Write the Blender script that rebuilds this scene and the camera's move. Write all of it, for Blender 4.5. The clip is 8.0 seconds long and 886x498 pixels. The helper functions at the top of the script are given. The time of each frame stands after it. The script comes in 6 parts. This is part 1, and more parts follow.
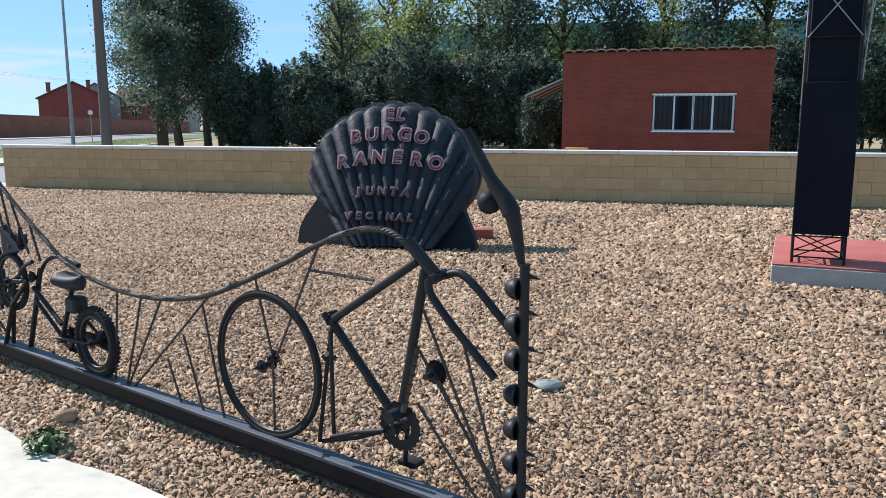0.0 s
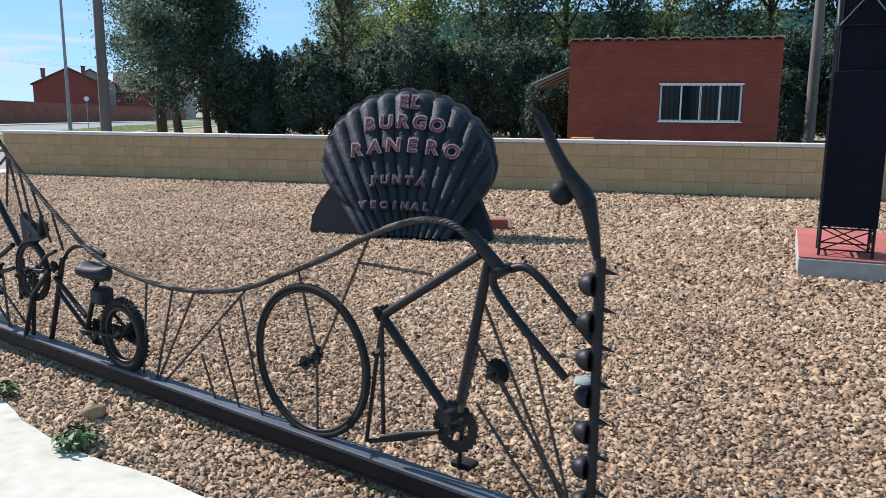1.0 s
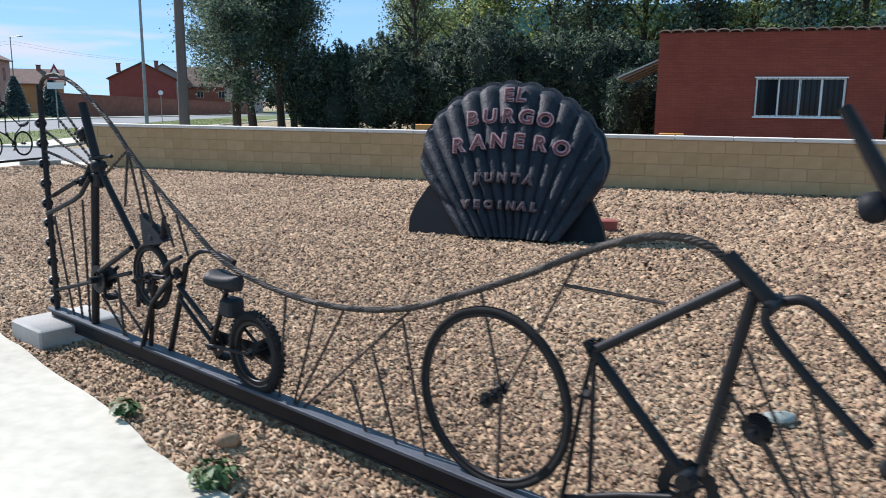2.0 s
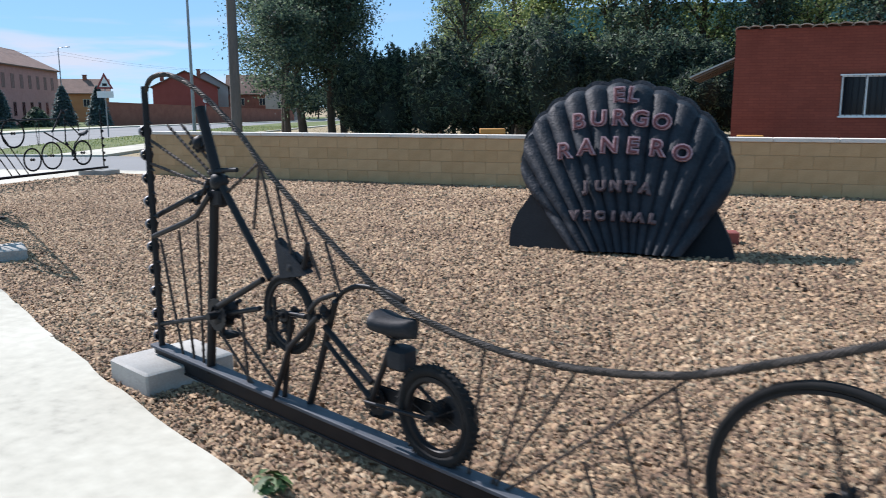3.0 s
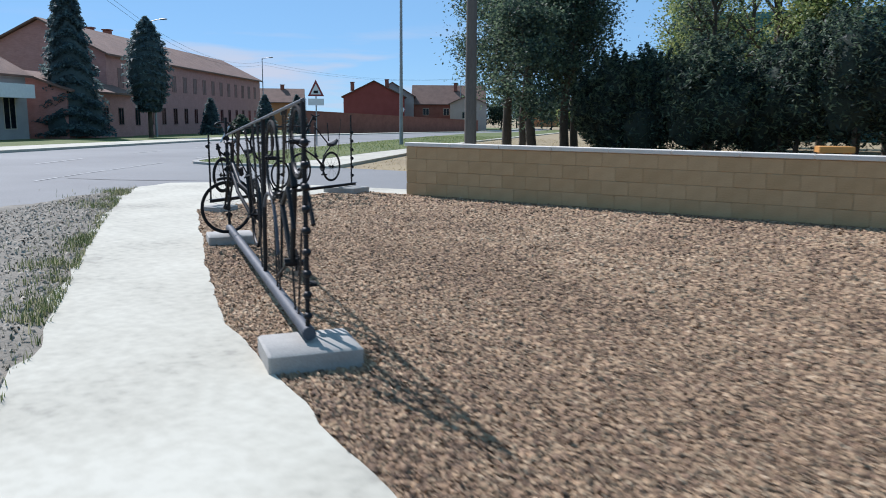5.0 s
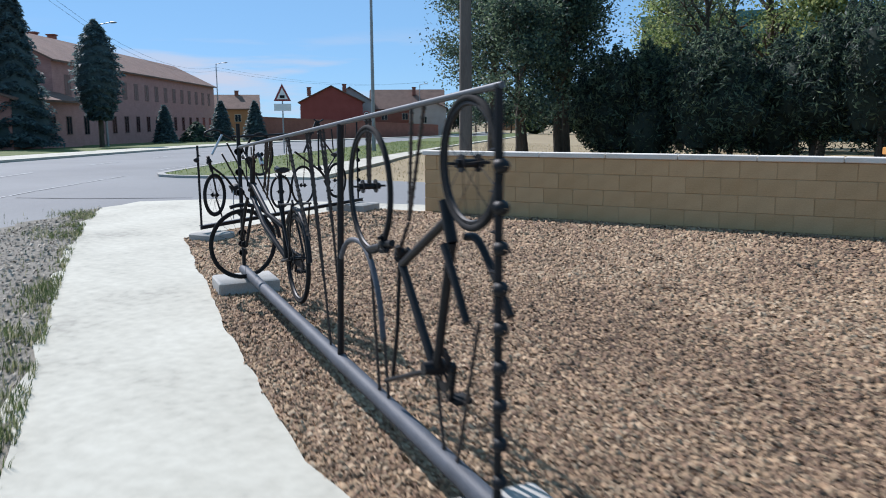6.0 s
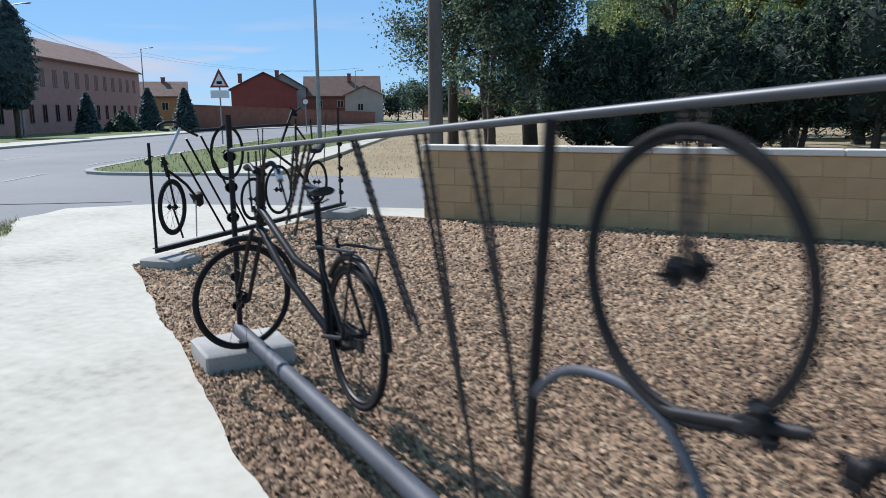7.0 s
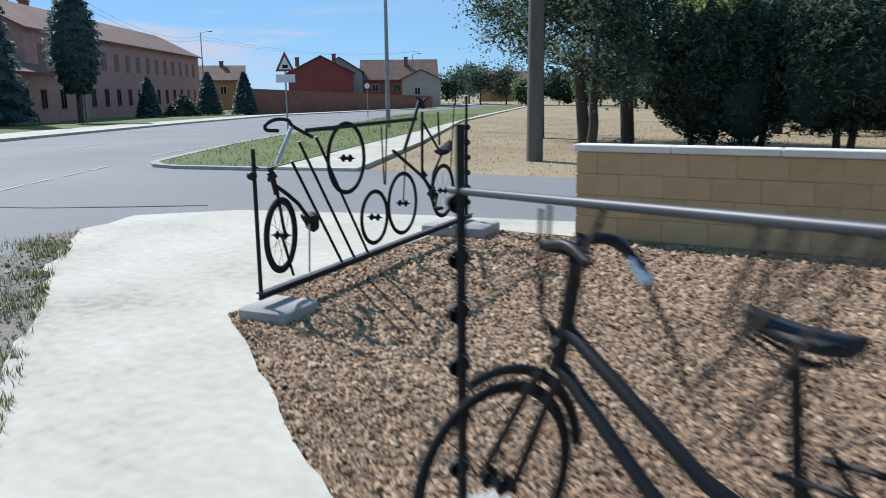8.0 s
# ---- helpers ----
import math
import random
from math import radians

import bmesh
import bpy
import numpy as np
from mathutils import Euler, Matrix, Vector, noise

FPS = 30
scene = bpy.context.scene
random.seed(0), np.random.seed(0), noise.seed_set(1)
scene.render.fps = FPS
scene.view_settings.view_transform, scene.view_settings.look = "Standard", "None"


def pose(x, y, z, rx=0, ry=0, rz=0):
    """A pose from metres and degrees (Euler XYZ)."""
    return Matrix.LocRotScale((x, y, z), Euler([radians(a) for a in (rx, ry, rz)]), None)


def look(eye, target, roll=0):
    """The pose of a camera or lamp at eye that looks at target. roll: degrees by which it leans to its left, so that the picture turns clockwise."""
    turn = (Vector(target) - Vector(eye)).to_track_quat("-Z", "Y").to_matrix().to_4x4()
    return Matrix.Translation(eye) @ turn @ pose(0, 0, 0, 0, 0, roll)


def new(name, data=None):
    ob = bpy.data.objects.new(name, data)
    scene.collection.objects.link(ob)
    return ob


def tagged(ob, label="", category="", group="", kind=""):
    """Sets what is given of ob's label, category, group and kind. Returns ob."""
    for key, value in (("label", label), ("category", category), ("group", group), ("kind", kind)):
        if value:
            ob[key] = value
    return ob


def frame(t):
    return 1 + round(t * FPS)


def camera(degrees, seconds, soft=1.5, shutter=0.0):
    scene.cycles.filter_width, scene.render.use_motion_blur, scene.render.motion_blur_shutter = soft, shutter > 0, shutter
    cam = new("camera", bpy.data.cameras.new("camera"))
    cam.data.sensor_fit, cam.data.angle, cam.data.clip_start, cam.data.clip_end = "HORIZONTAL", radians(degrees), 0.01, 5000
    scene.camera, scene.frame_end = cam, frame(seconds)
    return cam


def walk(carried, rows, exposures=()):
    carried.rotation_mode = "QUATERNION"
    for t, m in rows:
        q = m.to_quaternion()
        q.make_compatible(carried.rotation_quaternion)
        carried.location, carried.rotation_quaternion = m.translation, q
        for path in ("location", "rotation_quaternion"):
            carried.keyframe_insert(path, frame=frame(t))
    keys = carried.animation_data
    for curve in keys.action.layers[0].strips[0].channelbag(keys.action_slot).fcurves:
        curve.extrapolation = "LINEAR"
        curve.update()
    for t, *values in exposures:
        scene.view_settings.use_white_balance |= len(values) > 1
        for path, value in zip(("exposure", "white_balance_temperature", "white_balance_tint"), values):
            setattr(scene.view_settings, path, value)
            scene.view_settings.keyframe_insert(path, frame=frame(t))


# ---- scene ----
cam = camera(58.8, 8.0, soft=0.9, shutter=0.4)
PATH = [
    (0, (-1.166, -0.159, 1.542), (-1.645, 1.754, 1.212), -0.0),
    (0.5, (-1.272, -0.135, 1.534), (-1.741, 1.78, 1.198), 0.4),
    (1, (-1.436, -0.069, 1.527), (-1.902, 1.843, 1.17), 0.4),
    (1.5, (-1.704, 0.108, 1.534), (-2.271, 1.991, 1.171), -0.0),
    (1.7, (-1.841, 0.18, 1.521), (-2.43, 2.055, 1.151), 0.5),
    (2.8, (-2.812, 0.717, 1.49), (-3.484, 2.566, 1.131), -0.5),
    (3, (-3.003, 0.818, 1.477), (-3.7, 2.658, 1.117), -0.2),
    (3.5, (-3.69, 1.208, 1.466), (-4.453, 3.024, 1.117), -0.6),
    (4, (-4.721, 1.862, 1.423), (-5.633, 3.609, 1.082), -0.6),
    (4.2, (-5.108, 2.16, 1.426), (-6.077, 3.877, 1.093), -0.4),
    (4.5, (-5.68, 2.441, 1.43), (-6.718, 4.118, 1.097), -0.1),
    (5, (-6.783, 3.082, 1.411), (-7.854, 4.737, 1.078), 0.4),
    (5.2, (-7.226, 3.331, 1.389), (-8.301, 4.985, 1.057), 0.6),
    (6.3, (-9.398, 4.64, 1.396), (-10.346, 6.372, 1.073), -0.8),
    (6.5, (-9.759, 4.913, 1.398), (-10.695, 6.65, 1.069), -0.9),
    (7, (-10.654, 5.651, 1.409), (-11.481, 7.437, 1.054), -0.6),
    (7.5, (-11.586, 6.348, 1.436), (-12.474, 8.098, 1.05), -1.0),
    (8, (-12.508, 7.091, 1.474), (-13.446, 8.813, 1.081), -0.6),
]
walk(cam, [(t, look(eye, target, roll)) for t, eye, target, roll in PATH],
     exposures=[(0, 0.80, 6250, 17), (1.5, 0.74, 6250, 17), (3.0, 0.66, 6250, 17), (4.0, 0.50, 6120, 16), (5.0, 0.39, 6050, 16), (6.5, 0.40, 6050, 16), (8.0, 0.39, 6050, 15)])

from mathutils.geometry import tessellate_polygon

# ---- daylight ----
SUN_AZ, SUN_EL = radians(162.5), radians(41.5)
to_sun = Vector((math.cos(SUN_EL) * math.cos(SUN_AZ), math.cos(SUN_EL) * math.sin(SUN_AZ), math.sin(SUN_EL)))
sun = new("sun", bpy.data.lights.new("sun", "SUN"))
sun.data.energy, sun.data.angle, sun.data.color = 4.5, radians(0.55), (1.0, 0.965, 0.92)
sun.matrix_world = look(to_sun * 60, (0, 0, 0))
world = bpy.data.worlds.new("sky")
scene.world = world
world.use_nodes = True
wn, wl = world.node_tree.nodes, world.node_tree.links
wn.clear()
sky = wn.new("ShaderNodeTexSky")
sky.sky_type, sky.sun_disc = "NISHITA", False
sky.sun_elevation, sky.sun_rotation = SUN_EL, math.pi / 2 - SUN_AZ
sky.altitude = 1800
sky.air_density, sky.dust_density, sky.ozone_density = 0.9, 0.0, 3.0
back = wn.new("ShaderNodeBackground")
back.inputs["Strength"].default_value = 0.072
# thin cloud streaks low over the horizon
tc, mp, cn, cr, mx = (wn.new(k) for k in ("ShaderNodeTexCoord", "ShaderNodeMapping", "ShaderNodeTexNoise", "ShaderNodeValToRGB", "ShaderNodeMix"))
mp.inputs["Scale"].default_value = (3.0, 3.0, 26.0)
cn.inputs["Scale"].default_value, cn.inputs["Detail"].default_value = 1.7, 5.0
cr.color_ramp.elements[0].position, cr.color_ramp.elements[1].position = 0.50, 0.68
sep, low = wn.new("ShaderNodeSeparateXYZ"), wn.new("ShaderNodeMapRange")
low.inputs["From Min"].default_value, low.inputs["From Max"].default_value = 0.115, 0.06
mul = wn.new("ShaderNodeMath")
mul.operation = "MULTIPLY"
mx.data_type = "RGBA"
mx.inputs["B"].default_value = (6.2, 6.9, 7.9, 1)
wl.new(tc.outputs["Generated"], mp.inputs["Vector"])
wl.new(mp.outputs["Vector"], cn.inputs["Vector"])
wl.new(cn.outputs["Fac"], cr.inputs["Fac"])
wl.new(tc.outputs["Generated"], sep.inputs[0])
wl.new(sep.outputs["Z"], low.inputs["Value"])
wl.new(cr.outputs["Color"], mul.inputs[0])
wl.new(low.outputs["Result"], mul.inputs[1])
wl.new(mul.outputs[0], mx.inputs["Factor"])
tint = wn.new("ShaderNodeMix")
tint.data_type, tint.blend_type = "RGBA", "MULTIPLY"
tint.inputs["Factor"].default_value, tint.inputs["B"].default_value = 1.0, (0.72, 0.87, 1.12, 1)
wl.new(sky.outputs[0], tint.inputs["A"])
haze = wn.new("ShaderNodeMix")
haze.data_type = "RGBA"
haze.inputs["Factor"].default_value, haze.inputs["B"].default_value = 0.6, (3.3, 6.4, 8.6, 1)
wl.new(tint.outputs["Result"], haze.inputs["A"])
wl.new(haze.outputs["Result"], mx.inputs["A"])
wl.new(mx.outputs["Result"], back.inputs["Color"])
wo = wn.new("ShaderNodeOutputWorld")
wl.new(back.outputs[0], wo.inputs["Surface"])


# ---- materials ----
def material(name, dark, light, rough=0.7, metal=0.0, scale=4.0, fine=60.0, bump=0.3, depth=0.004, spread=0.0, island=False, spec=0.4, fine_mix=0.45, stretch=(1, 1, 1)):
    """Two-scale noise between two base colours, with fine relief; spread shifts the value from piece to piece."""
    m = bpy.data.materials.new(name)
    m.use_nodes = True
    n, l = m.node_tree.nodes, m.node_tree.links
    b = n["Principled BSDF"]
    co, mapping = n.new("ShaderNodeTexCoord"), n.new("ShaderNodeMapping")
    mapping.inputs["Scale"].default_value = stretch
    l.new(co.outputs["Object"], mapping.inputs["Vector"])
    big, small = n.new("ShaderNodeTexNoise"), n.new("ShaderNodeTexNoise")
    for node, s in ((big, scale), (small, fine)):
        node.inputs["Scale"].default_value, node.inputs["Detail"].default_value = s, 5.0
        l.new(mapping.outputs["Vector"], node.inputs["Vector"])
    mixv = n.new("ShaderNodeMix")
    mixv.inputs["Factor"].default_value = fine_mix
    l.new(big.outputs["Fac"], mixv.inputs["A"])
    l.new(small.outputs["Fac"], mixv.inputs["B"])
    value = mixv.outputs["Result"]
    if spread:
        src = n.new("ShaderNodeNewGeometry").outputs["Random Per Island"] if island else n.new("ShaderNodeObjectInfo").outputs["Random"]
        ma = n.new("ShaderNodeMath")
        ma.operation, ma.inputs[1].default_value = "MULTIPLY_ADD", spread
        sub = n.new("ShaderNodeMath")
        sub.operation, sub.inputs[1].default_value = "SUBTRACT", spread / 2
        l.new(value, sub.inputs[0])
        l.new(src, ma.inputs[0])
        l.new(sub.outputs[0], ma.inputs[2])
        value = ma.outputs[0]
    ramp = n.new("ShaderNodeValToRGB")
    ramp.color_ramp.elements[0].position, ramp.color_ramp.elements[1].position = 0.3, 0.7
    ramp.color_ramp.elements[0].color, ramp.color_ramp.elements[1].color = (*dark, 1), (*light, 1)
    l.new(value, ramp.inputs["Fac"])
    l.new(ramp.outputs["Color"], b.inputs["Base Color"])
    b.inputs["Roughness"].default_value, b.inputs["Metallic"].default_value = rough, metal
    b.inputs["Specular IOR Level"].default_value = spec
    if bump:
        bp = n.new("ShaderNodeBump")
        bp.inputs["Strength"].default_value, bp.inputs["Distance"].default_value = bump, depth
        l.new(small.outputs["Fac"], bp.inputs["Height"])
        l.new(bp.outputs["Normal"], b.inputs["Normal"])
    return m


def stops(m, *colours):
    """Give a material's colour ramp several stops."""
    ramp = next(x for x in m.node_tree.nodes if x.type == "VALTORGB").color_ramp
    while len(ramp.elements) > 1:
        ramp.elements.remove(ramp.elements[-1])
    for i, (p, c) in enumerate(colours):
        e = ramp.elements[0] if i == 0 else ramp.elements.new(p)
        e.position, e.color = p, (*c, 1)
    return m


def brick_material(name, a, b_, mortar, scale=1.0, width=0.25, height=0.065):
    m = material(name, a, b_, rough=0.85, scale=1.5, fine=40)
    n, l = m.node_tree.nodes, m.node_tree.links
    tex = n.new("ShaderNodeTexBrick")
    tex.inputs["Scale"].default_value = 1.0
    tex.inputs["Brick Width"].default_value, tex.inputs["Row Height"].default_value = width * scale, height * scale
    tex.inputs["Mortar Size"].default_value = 0.006
    tex.inputs["Color2"].default_value = (0.85, 0.85, 0.85, 1)
    tex.inputs["Color1"].default_value = (1, 1, 1, 1)
    tex.inputs["Mortar"].default_value = (*mortar, 1)
    co, sp, cb = n.new("ShaderNodeTexCoord"), n.new("ShaderNodeSeparateXYZ"), n.new("ShaderNodeCombineXYZ")
    add = n.new("ShaderNodeMath")
    l.new(co.outputs["Object"], sp.inputs[0])
    l.new(sp.outputs["X"], add.inputs[0])
    l.new(sp.outputs["Y"], add.inputs[1])
    l.new(add.outputs[0], cb.inputs["X"])
    l.new(sp.outputs["Z"], cb.inputs["Y"])
    l.new(cb.outputs[0], tex.inputs["Vector"])
    mx = n.new("ShaderNodeMix")
    mx.data_type, mx.blend_type = "RGBA", "MULTIPLY"
    mx.inputs["Factor"].default_value = 1.0
    ramp = next(x for x in n if x.type == "VALTORGB")
    l.new(ramp.outputs["Color"], mx.inputs["A"])
    l.new(tex.outputs["Color"], mx.inputs["B"])
    l.new(mx.outputs["Result"], n["Principled BSDF"].inputs["Base Color"])
    return m


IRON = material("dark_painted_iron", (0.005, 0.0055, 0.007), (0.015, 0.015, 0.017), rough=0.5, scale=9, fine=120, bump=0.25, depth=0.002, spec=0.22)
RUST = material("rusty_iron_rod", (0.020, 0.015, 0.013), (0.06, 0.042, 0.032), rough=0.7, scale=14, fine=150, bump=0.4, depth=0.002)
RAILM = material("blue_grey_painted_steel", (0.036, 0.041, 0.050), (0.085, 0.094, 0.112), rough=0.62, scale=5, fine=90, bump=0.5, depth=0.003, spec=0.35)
PIPEM = material("grey_painted_pipe", (0.03, 0.034, 0.04), (0.075, 0.082, 0.092), rough=0.48, scale=5, fine=90, bump=0.2, depth=0.001, spec=0.5)
CABLE = material("weathered_wire_rope", (0.018, 0.0155, 0.014), (0.05, 0.042, 0.036), rough=0.65, metal=0.2, scale=10, fine=200)
RUBBER = material("black_rubber", (0.008, 0.008, 0.009), (0.022, 0.0215, 0.021), rough=0.85, scale=12, fine=150, spec=0.2)
SADDLE = material("worn_black_vinyl", (0.012, 0.013, 0.015), (0.035, 0.037, 0.042), rough=0.55, scale=10, fine=90, spec=0.12)
CHROME = material("dull_chrome", (0.30, 0.30, 0.31), (0.6, 0.6, 0.61), rough=0.3, metal=0.9, scale=14, fine=120)
CUPMETAL = material("dull_plated_bell_metal", (0.06, 0.06, 0.065), (0.19, 0.19, 0.20), rough=0.46, metal=0.7, scale=14, fine=120)
CAST = material("black_cast_shell", (0.009, 0.012, 0.017), (0.028, 0.033, 0.042), rough=0.6, scale=5, fine=34, bump=0.55, depth=0.014, spec=0.2)
CASTFOOT = material("smooth_black_steel", (0.006, 0.007, 0.009), (0.014, 0.016, 0.02), rough=0.6, scale=3, fine=60, spec=0.15)
LETTER_EDGE = material("pink_letter_paint", (0.16, 0.07, 0.075), (0.55, 0.36, 0.37), rough=0.6, scale=16, fine=90)
LETTER_RED = material("faded_red_letter_paint", (0.05, 0.010, 0.012), (0.16, 0.035, 0.04), rough=0.6, scale=16, fine=90)
LETTER_GREY = material("worn_red_grey_letter_paint", (0.045, 0.028, 0.03), (0.14, 0.09, 0.092), rough=0.6, scale=20, fine=90)
BLACKPANEL = material("matt_black_sheet", (0.004, 0.005, 0.009), (0.010, 0.011, 0.019), rough=0.75, scale=2, fine=50, bump=0.1, spec=0.12)
REDPAINT = material("red_painted_concrete", (0.24, 0.055, 0.042), (0.38, 0.11, 0.085), rough=0.7, scale=3, fine=70)
CONCRETE = stops(material("pale_concrete_paving", (0.36, 0.36, 0.34), (0.56, 0.54, 0.495), rough=0.9, scale=0.9, fine=11, bump=0.35, depth=0.004, fine_mix=0.42),
                 (0.32, (0.32, 0.30, 0.248)), (0.43, (0.44, 0.412, 0.335)), (0.54, (0.50, 0.47, 0.385)), (0.66, (0.56, 0.53, 0.44)))
SLABCON = material("grey_concrete_block", (0.27, 0.258, 0.235), (0.42, 0.40, 0.365), rough=0.9, scale=6, fine=90, bump=0.5)
BLOCK = material("ochre_concrete_block", (0.40, 0.25, 0.116), (0.585, 0.388, 0.208), rough=0.88, scale=3, fine=70, bump=0.5, depth=0.004, spread=0.14)
MORTAR = material("ochre_mortar", (0.32, 0.212, 0.105), (0.47, 0.33, 0.185), rough=0.95, scale=5, fine=80)
COPING = material("cream_coping", (0.62, 0.55, 0.46), (0.80, 0.74, 0.66), rough=0.8, scale=3, fine=60)
ASPHALT = material("worn_asphalt", (0.15, 0.15, 0.15), (0.24, 0.24, 0.235), rough=0.85, scale=0.25, fine=45, bump=0.5, depth=0.006)
PAINTLINE = material("worn_white_road_paint", (0.24, 0.24, 0.235), (0.48, 0.48, 0.465), rough=0.8, scale=1.6, fine=40)
DRYGRASS = material("dry_park_grass", (0.20, 0.15, 0.085), (0.38, 0.30, 0.175), rough=0.95, scale=0.35, fine=9, bump=0.8, depth=0.03)
LAWN = material("mown_grass", (0.055, 0.085, 0.02), (0.16, 0.18, 0.055), rough=0.95, scale=0.5, fine=14, bump=0.8, depth=0.03)
DIRT = material("weedy_verge_soil", (0.12, 0.106, 0.083), (0.27, 0.24, 0.195), rough=0.95, scale=1.6, fine=26, bump=0.9, depth=0.02)
WEED = material("green_weed_leaf", (0.03, 0.07, 0.015), (0.09, 0.15, 0.04), rough=0.6, scale=6, fine=40, bump=0, spread=0.5, island=True)
STONE = stops(material("pinkish_tan_gravel", (0.2, 0.15, 0.1), (0.5, 0.4, 0.3), rough=0.85, scale=0.6, fine=55, bump=0.3, depth=0.003, spread=0.66, island=True, fine_mix=0.35),
              (0.10, (0.084, 0.052, 0.035)), (0.30, (0.20, 0.126, 0.080)), (0.50, (0.305, 0.202, 0.124)), (0.70, (0.38, 0.261, 0.156)), (0.92, (0.47, 0.36, 0.245)))
VERGESTONE = material("grey_verge_stones", (0.17, 0.15, 0.12), (0.36, 0.325, 0.27), rough=0.9, scale=3, fine=60, bump=0, spread=0.6, island=True)
GRAVELBED = material("gravel_bed", (0.19, 0.13, 0.088), (0.42, 0.295, 0.195), rough=0.95, scale=0.5, fine=48, bump=1.0, depth=0.03, fine_mix=0.75)
BIGSTONE = material("brown_field_stone", (0.20, 0.12, 0.07), (0.42, 0.27, 0.16), rough=0.85, scale=14, fine=70, bump=0.6)
PALESTONE = material("grey_green_stone", (0.16, 0.19, 0.17), (0.30, 0.33, 0.30), rough=0.8, scale=14, fine=70, bump=0.5)
HUTBRICK = brick_material("red_hut_brick", (0.20, 0.040, 0.022), (0.29, 0.068, 0.040), (0.72, 0.68, 0.66))
FARBRICK = brick_material("far_red_brick", (0.22, 0.075, 0.05), (0.33, 0.13, 0.09), (0.9, 0.9, 0.88))
ROSEBRICK = brick_material("rose_brick", (0.43, 0.20, 0.17), (0.56, 0.29, 0.25), (0.9, 0.9, 0.9))
REDRENDER = material("red_painted_render", (0.25, 0.052, 0.042), (0.36, 0.085, 0.07), rough=0.9, scale=0.7, fine=20)
GREYRENDER = material("grey_rendered_wall", (0.30, 0.27, 0.255), (0.42, 0.39, 0.37), rough=0.9, scale=0.7, fine=20)
OCHRERENDER = material("orange_rendered_wall", (0.36, 0.15, 0.062), (0.46, 0.21, 0.095), rough=0.9, scale=0.7, fine=20)
CREAMRENDER = material("cream_rendered_wall", (0.44, 0.37, 0.28), (0.58, 0.50, 0.40), rough=0.9, scale=0.7, fine=20)
ROSERENDER = material("pinkish_rendered_wall", (0.40, 0.29, 0.25), (0.52, 0.40, 0.35), rough=0.9, scale=0.7, fine=20)
SHUTTER = material("dull_rose_roller_blind", (0.20, 0.105, 0.09), (0.30, 0.165, 0.14), rough=0.7, scale=3, fine=30)
DULLFRAME = material("dull_brown_window_frame", (0.16, 0.085, 0.07), (0.26, 0.14, 0.115), rough=0.7, scale=3, fine=30)
WHITEPAINT = material("white_paint", (0.66, 0.66, 0.64), (0.8, 0.8, 0.78), rough=0.5, scale=5, fine=60)
ROOFTILE = material("clay_roof_tile", (0.12, 0.068, 0.052), (0.23, 0.135, 0.10), rough=0.85, scale=0.9, fine=12, bump=0.9, depth=0.05)
PALETILE = material("pale_clay_tile", (0.34, 0.22, 0.16), (0.50, 0.36, 0.28), rough=0.85, scale=4, fine=40, spread=0.5)
CANOPY = material("grey_fibre_sheet", (0.28, 0.28, 0.26), (0.44, 0.43, 0.40), rough=0.8, scale=2, fine=30)
BOXORANGE = material("orange_painted_wood", (0.42, 0.18, 0.035), (0.58, 0.28, 0.07), rough=0.6, scale=4, fine=40)
BARK = material("dark_bark", (0.035, 0.027, 0.02), (0.10, 0.08, 0.06), rough=0.95, scale=5, fine=30, bump=1.0, depth=0.03, stretch=(1, 1, 0.3))
POLEWOOD = material("weathered_pole", (0.09, 0.075, 0.065), (0.17, 0.145, 0.125), rough=0.9, scale=3, fine=40, bump=0.6, depth=0.01, stretch=(1, 1, 0.15))
GALV = material("galvanised_steel", (0.22, 0.23, 0.235), (0.36, 0.37, 0.375), rough=0.5, metal=0.5, scale=3, fine=60)
SIGNRED = material("red_sign_border", (0.20, 0.03, 0.03), (0.28, 0.05, 0.045), rough=0.5, scale=5, fine=50)
TEAL = material("green_metal_cladding", (0.045, 0.14, 0.13), (0.075, 0.19, 0.175), rough=0.5, scale=0.4, fine=9)


def leaf_material(name, a, b_, c):
    m = stops(material(name, a, c, rough=0.55, scale=0.5, fine=3, bump=0, spread=0.8, island=True, spec=0.3), (0.25, a), (0.5, b_), (0.78, c))
    n, l = m.node_tree.nodes, m.node_tree.links
    tr, mixs = n.new("ShaderNodeBsdfTranslucent"), n.new("ShaderNodeMixShader")
    mixs.inputs[0].default_value = 0.5
    ramp = next(x for x in n if x.type == "VALTORGB")
    l.new(ramp.outputs["Color"], tr.inputs["Color"])
    l.new(n["Principled BSDF"].outputs[0], mixs.inputs[1])
    l.new(tr.outputs[0], mixs.inputs[2])
    l.new(mixs.outputs[0], n["Material Output"].inputs["Surface"])
    return m


LEAF_CYPRESS = leaf_material("cypress_foliage", (0.022, 0.038, 0.036), (0.060, 0.094, 0.072), (0.17, 0.23, 0.14))
LEAF_ELM = leaf_material("elm_foliage", (0.030, 0.055, 0.045), (0.066, 0.105, 0.074), (0.14, 0.19, 0.11))
LEAF_POPLAR = leaf_material("poplar_foliage", (0.080, 0.125, 0.042), (0.175, 0.235, 0.080), (0.33, 0.365, 0.14))
LEAF_FIR = leaf_material("fir_foliage", (0.065, 0.10, 0.11), (0.105, 0.155, 0.16), (0.15, 0.21, 0.20))
VERGEBLADE = leaf_material("verge_weed_blades", (0.055, 0.085, 0.03), (0.13, 0.16, 0.065), (0.34, 0.32, 0.19))
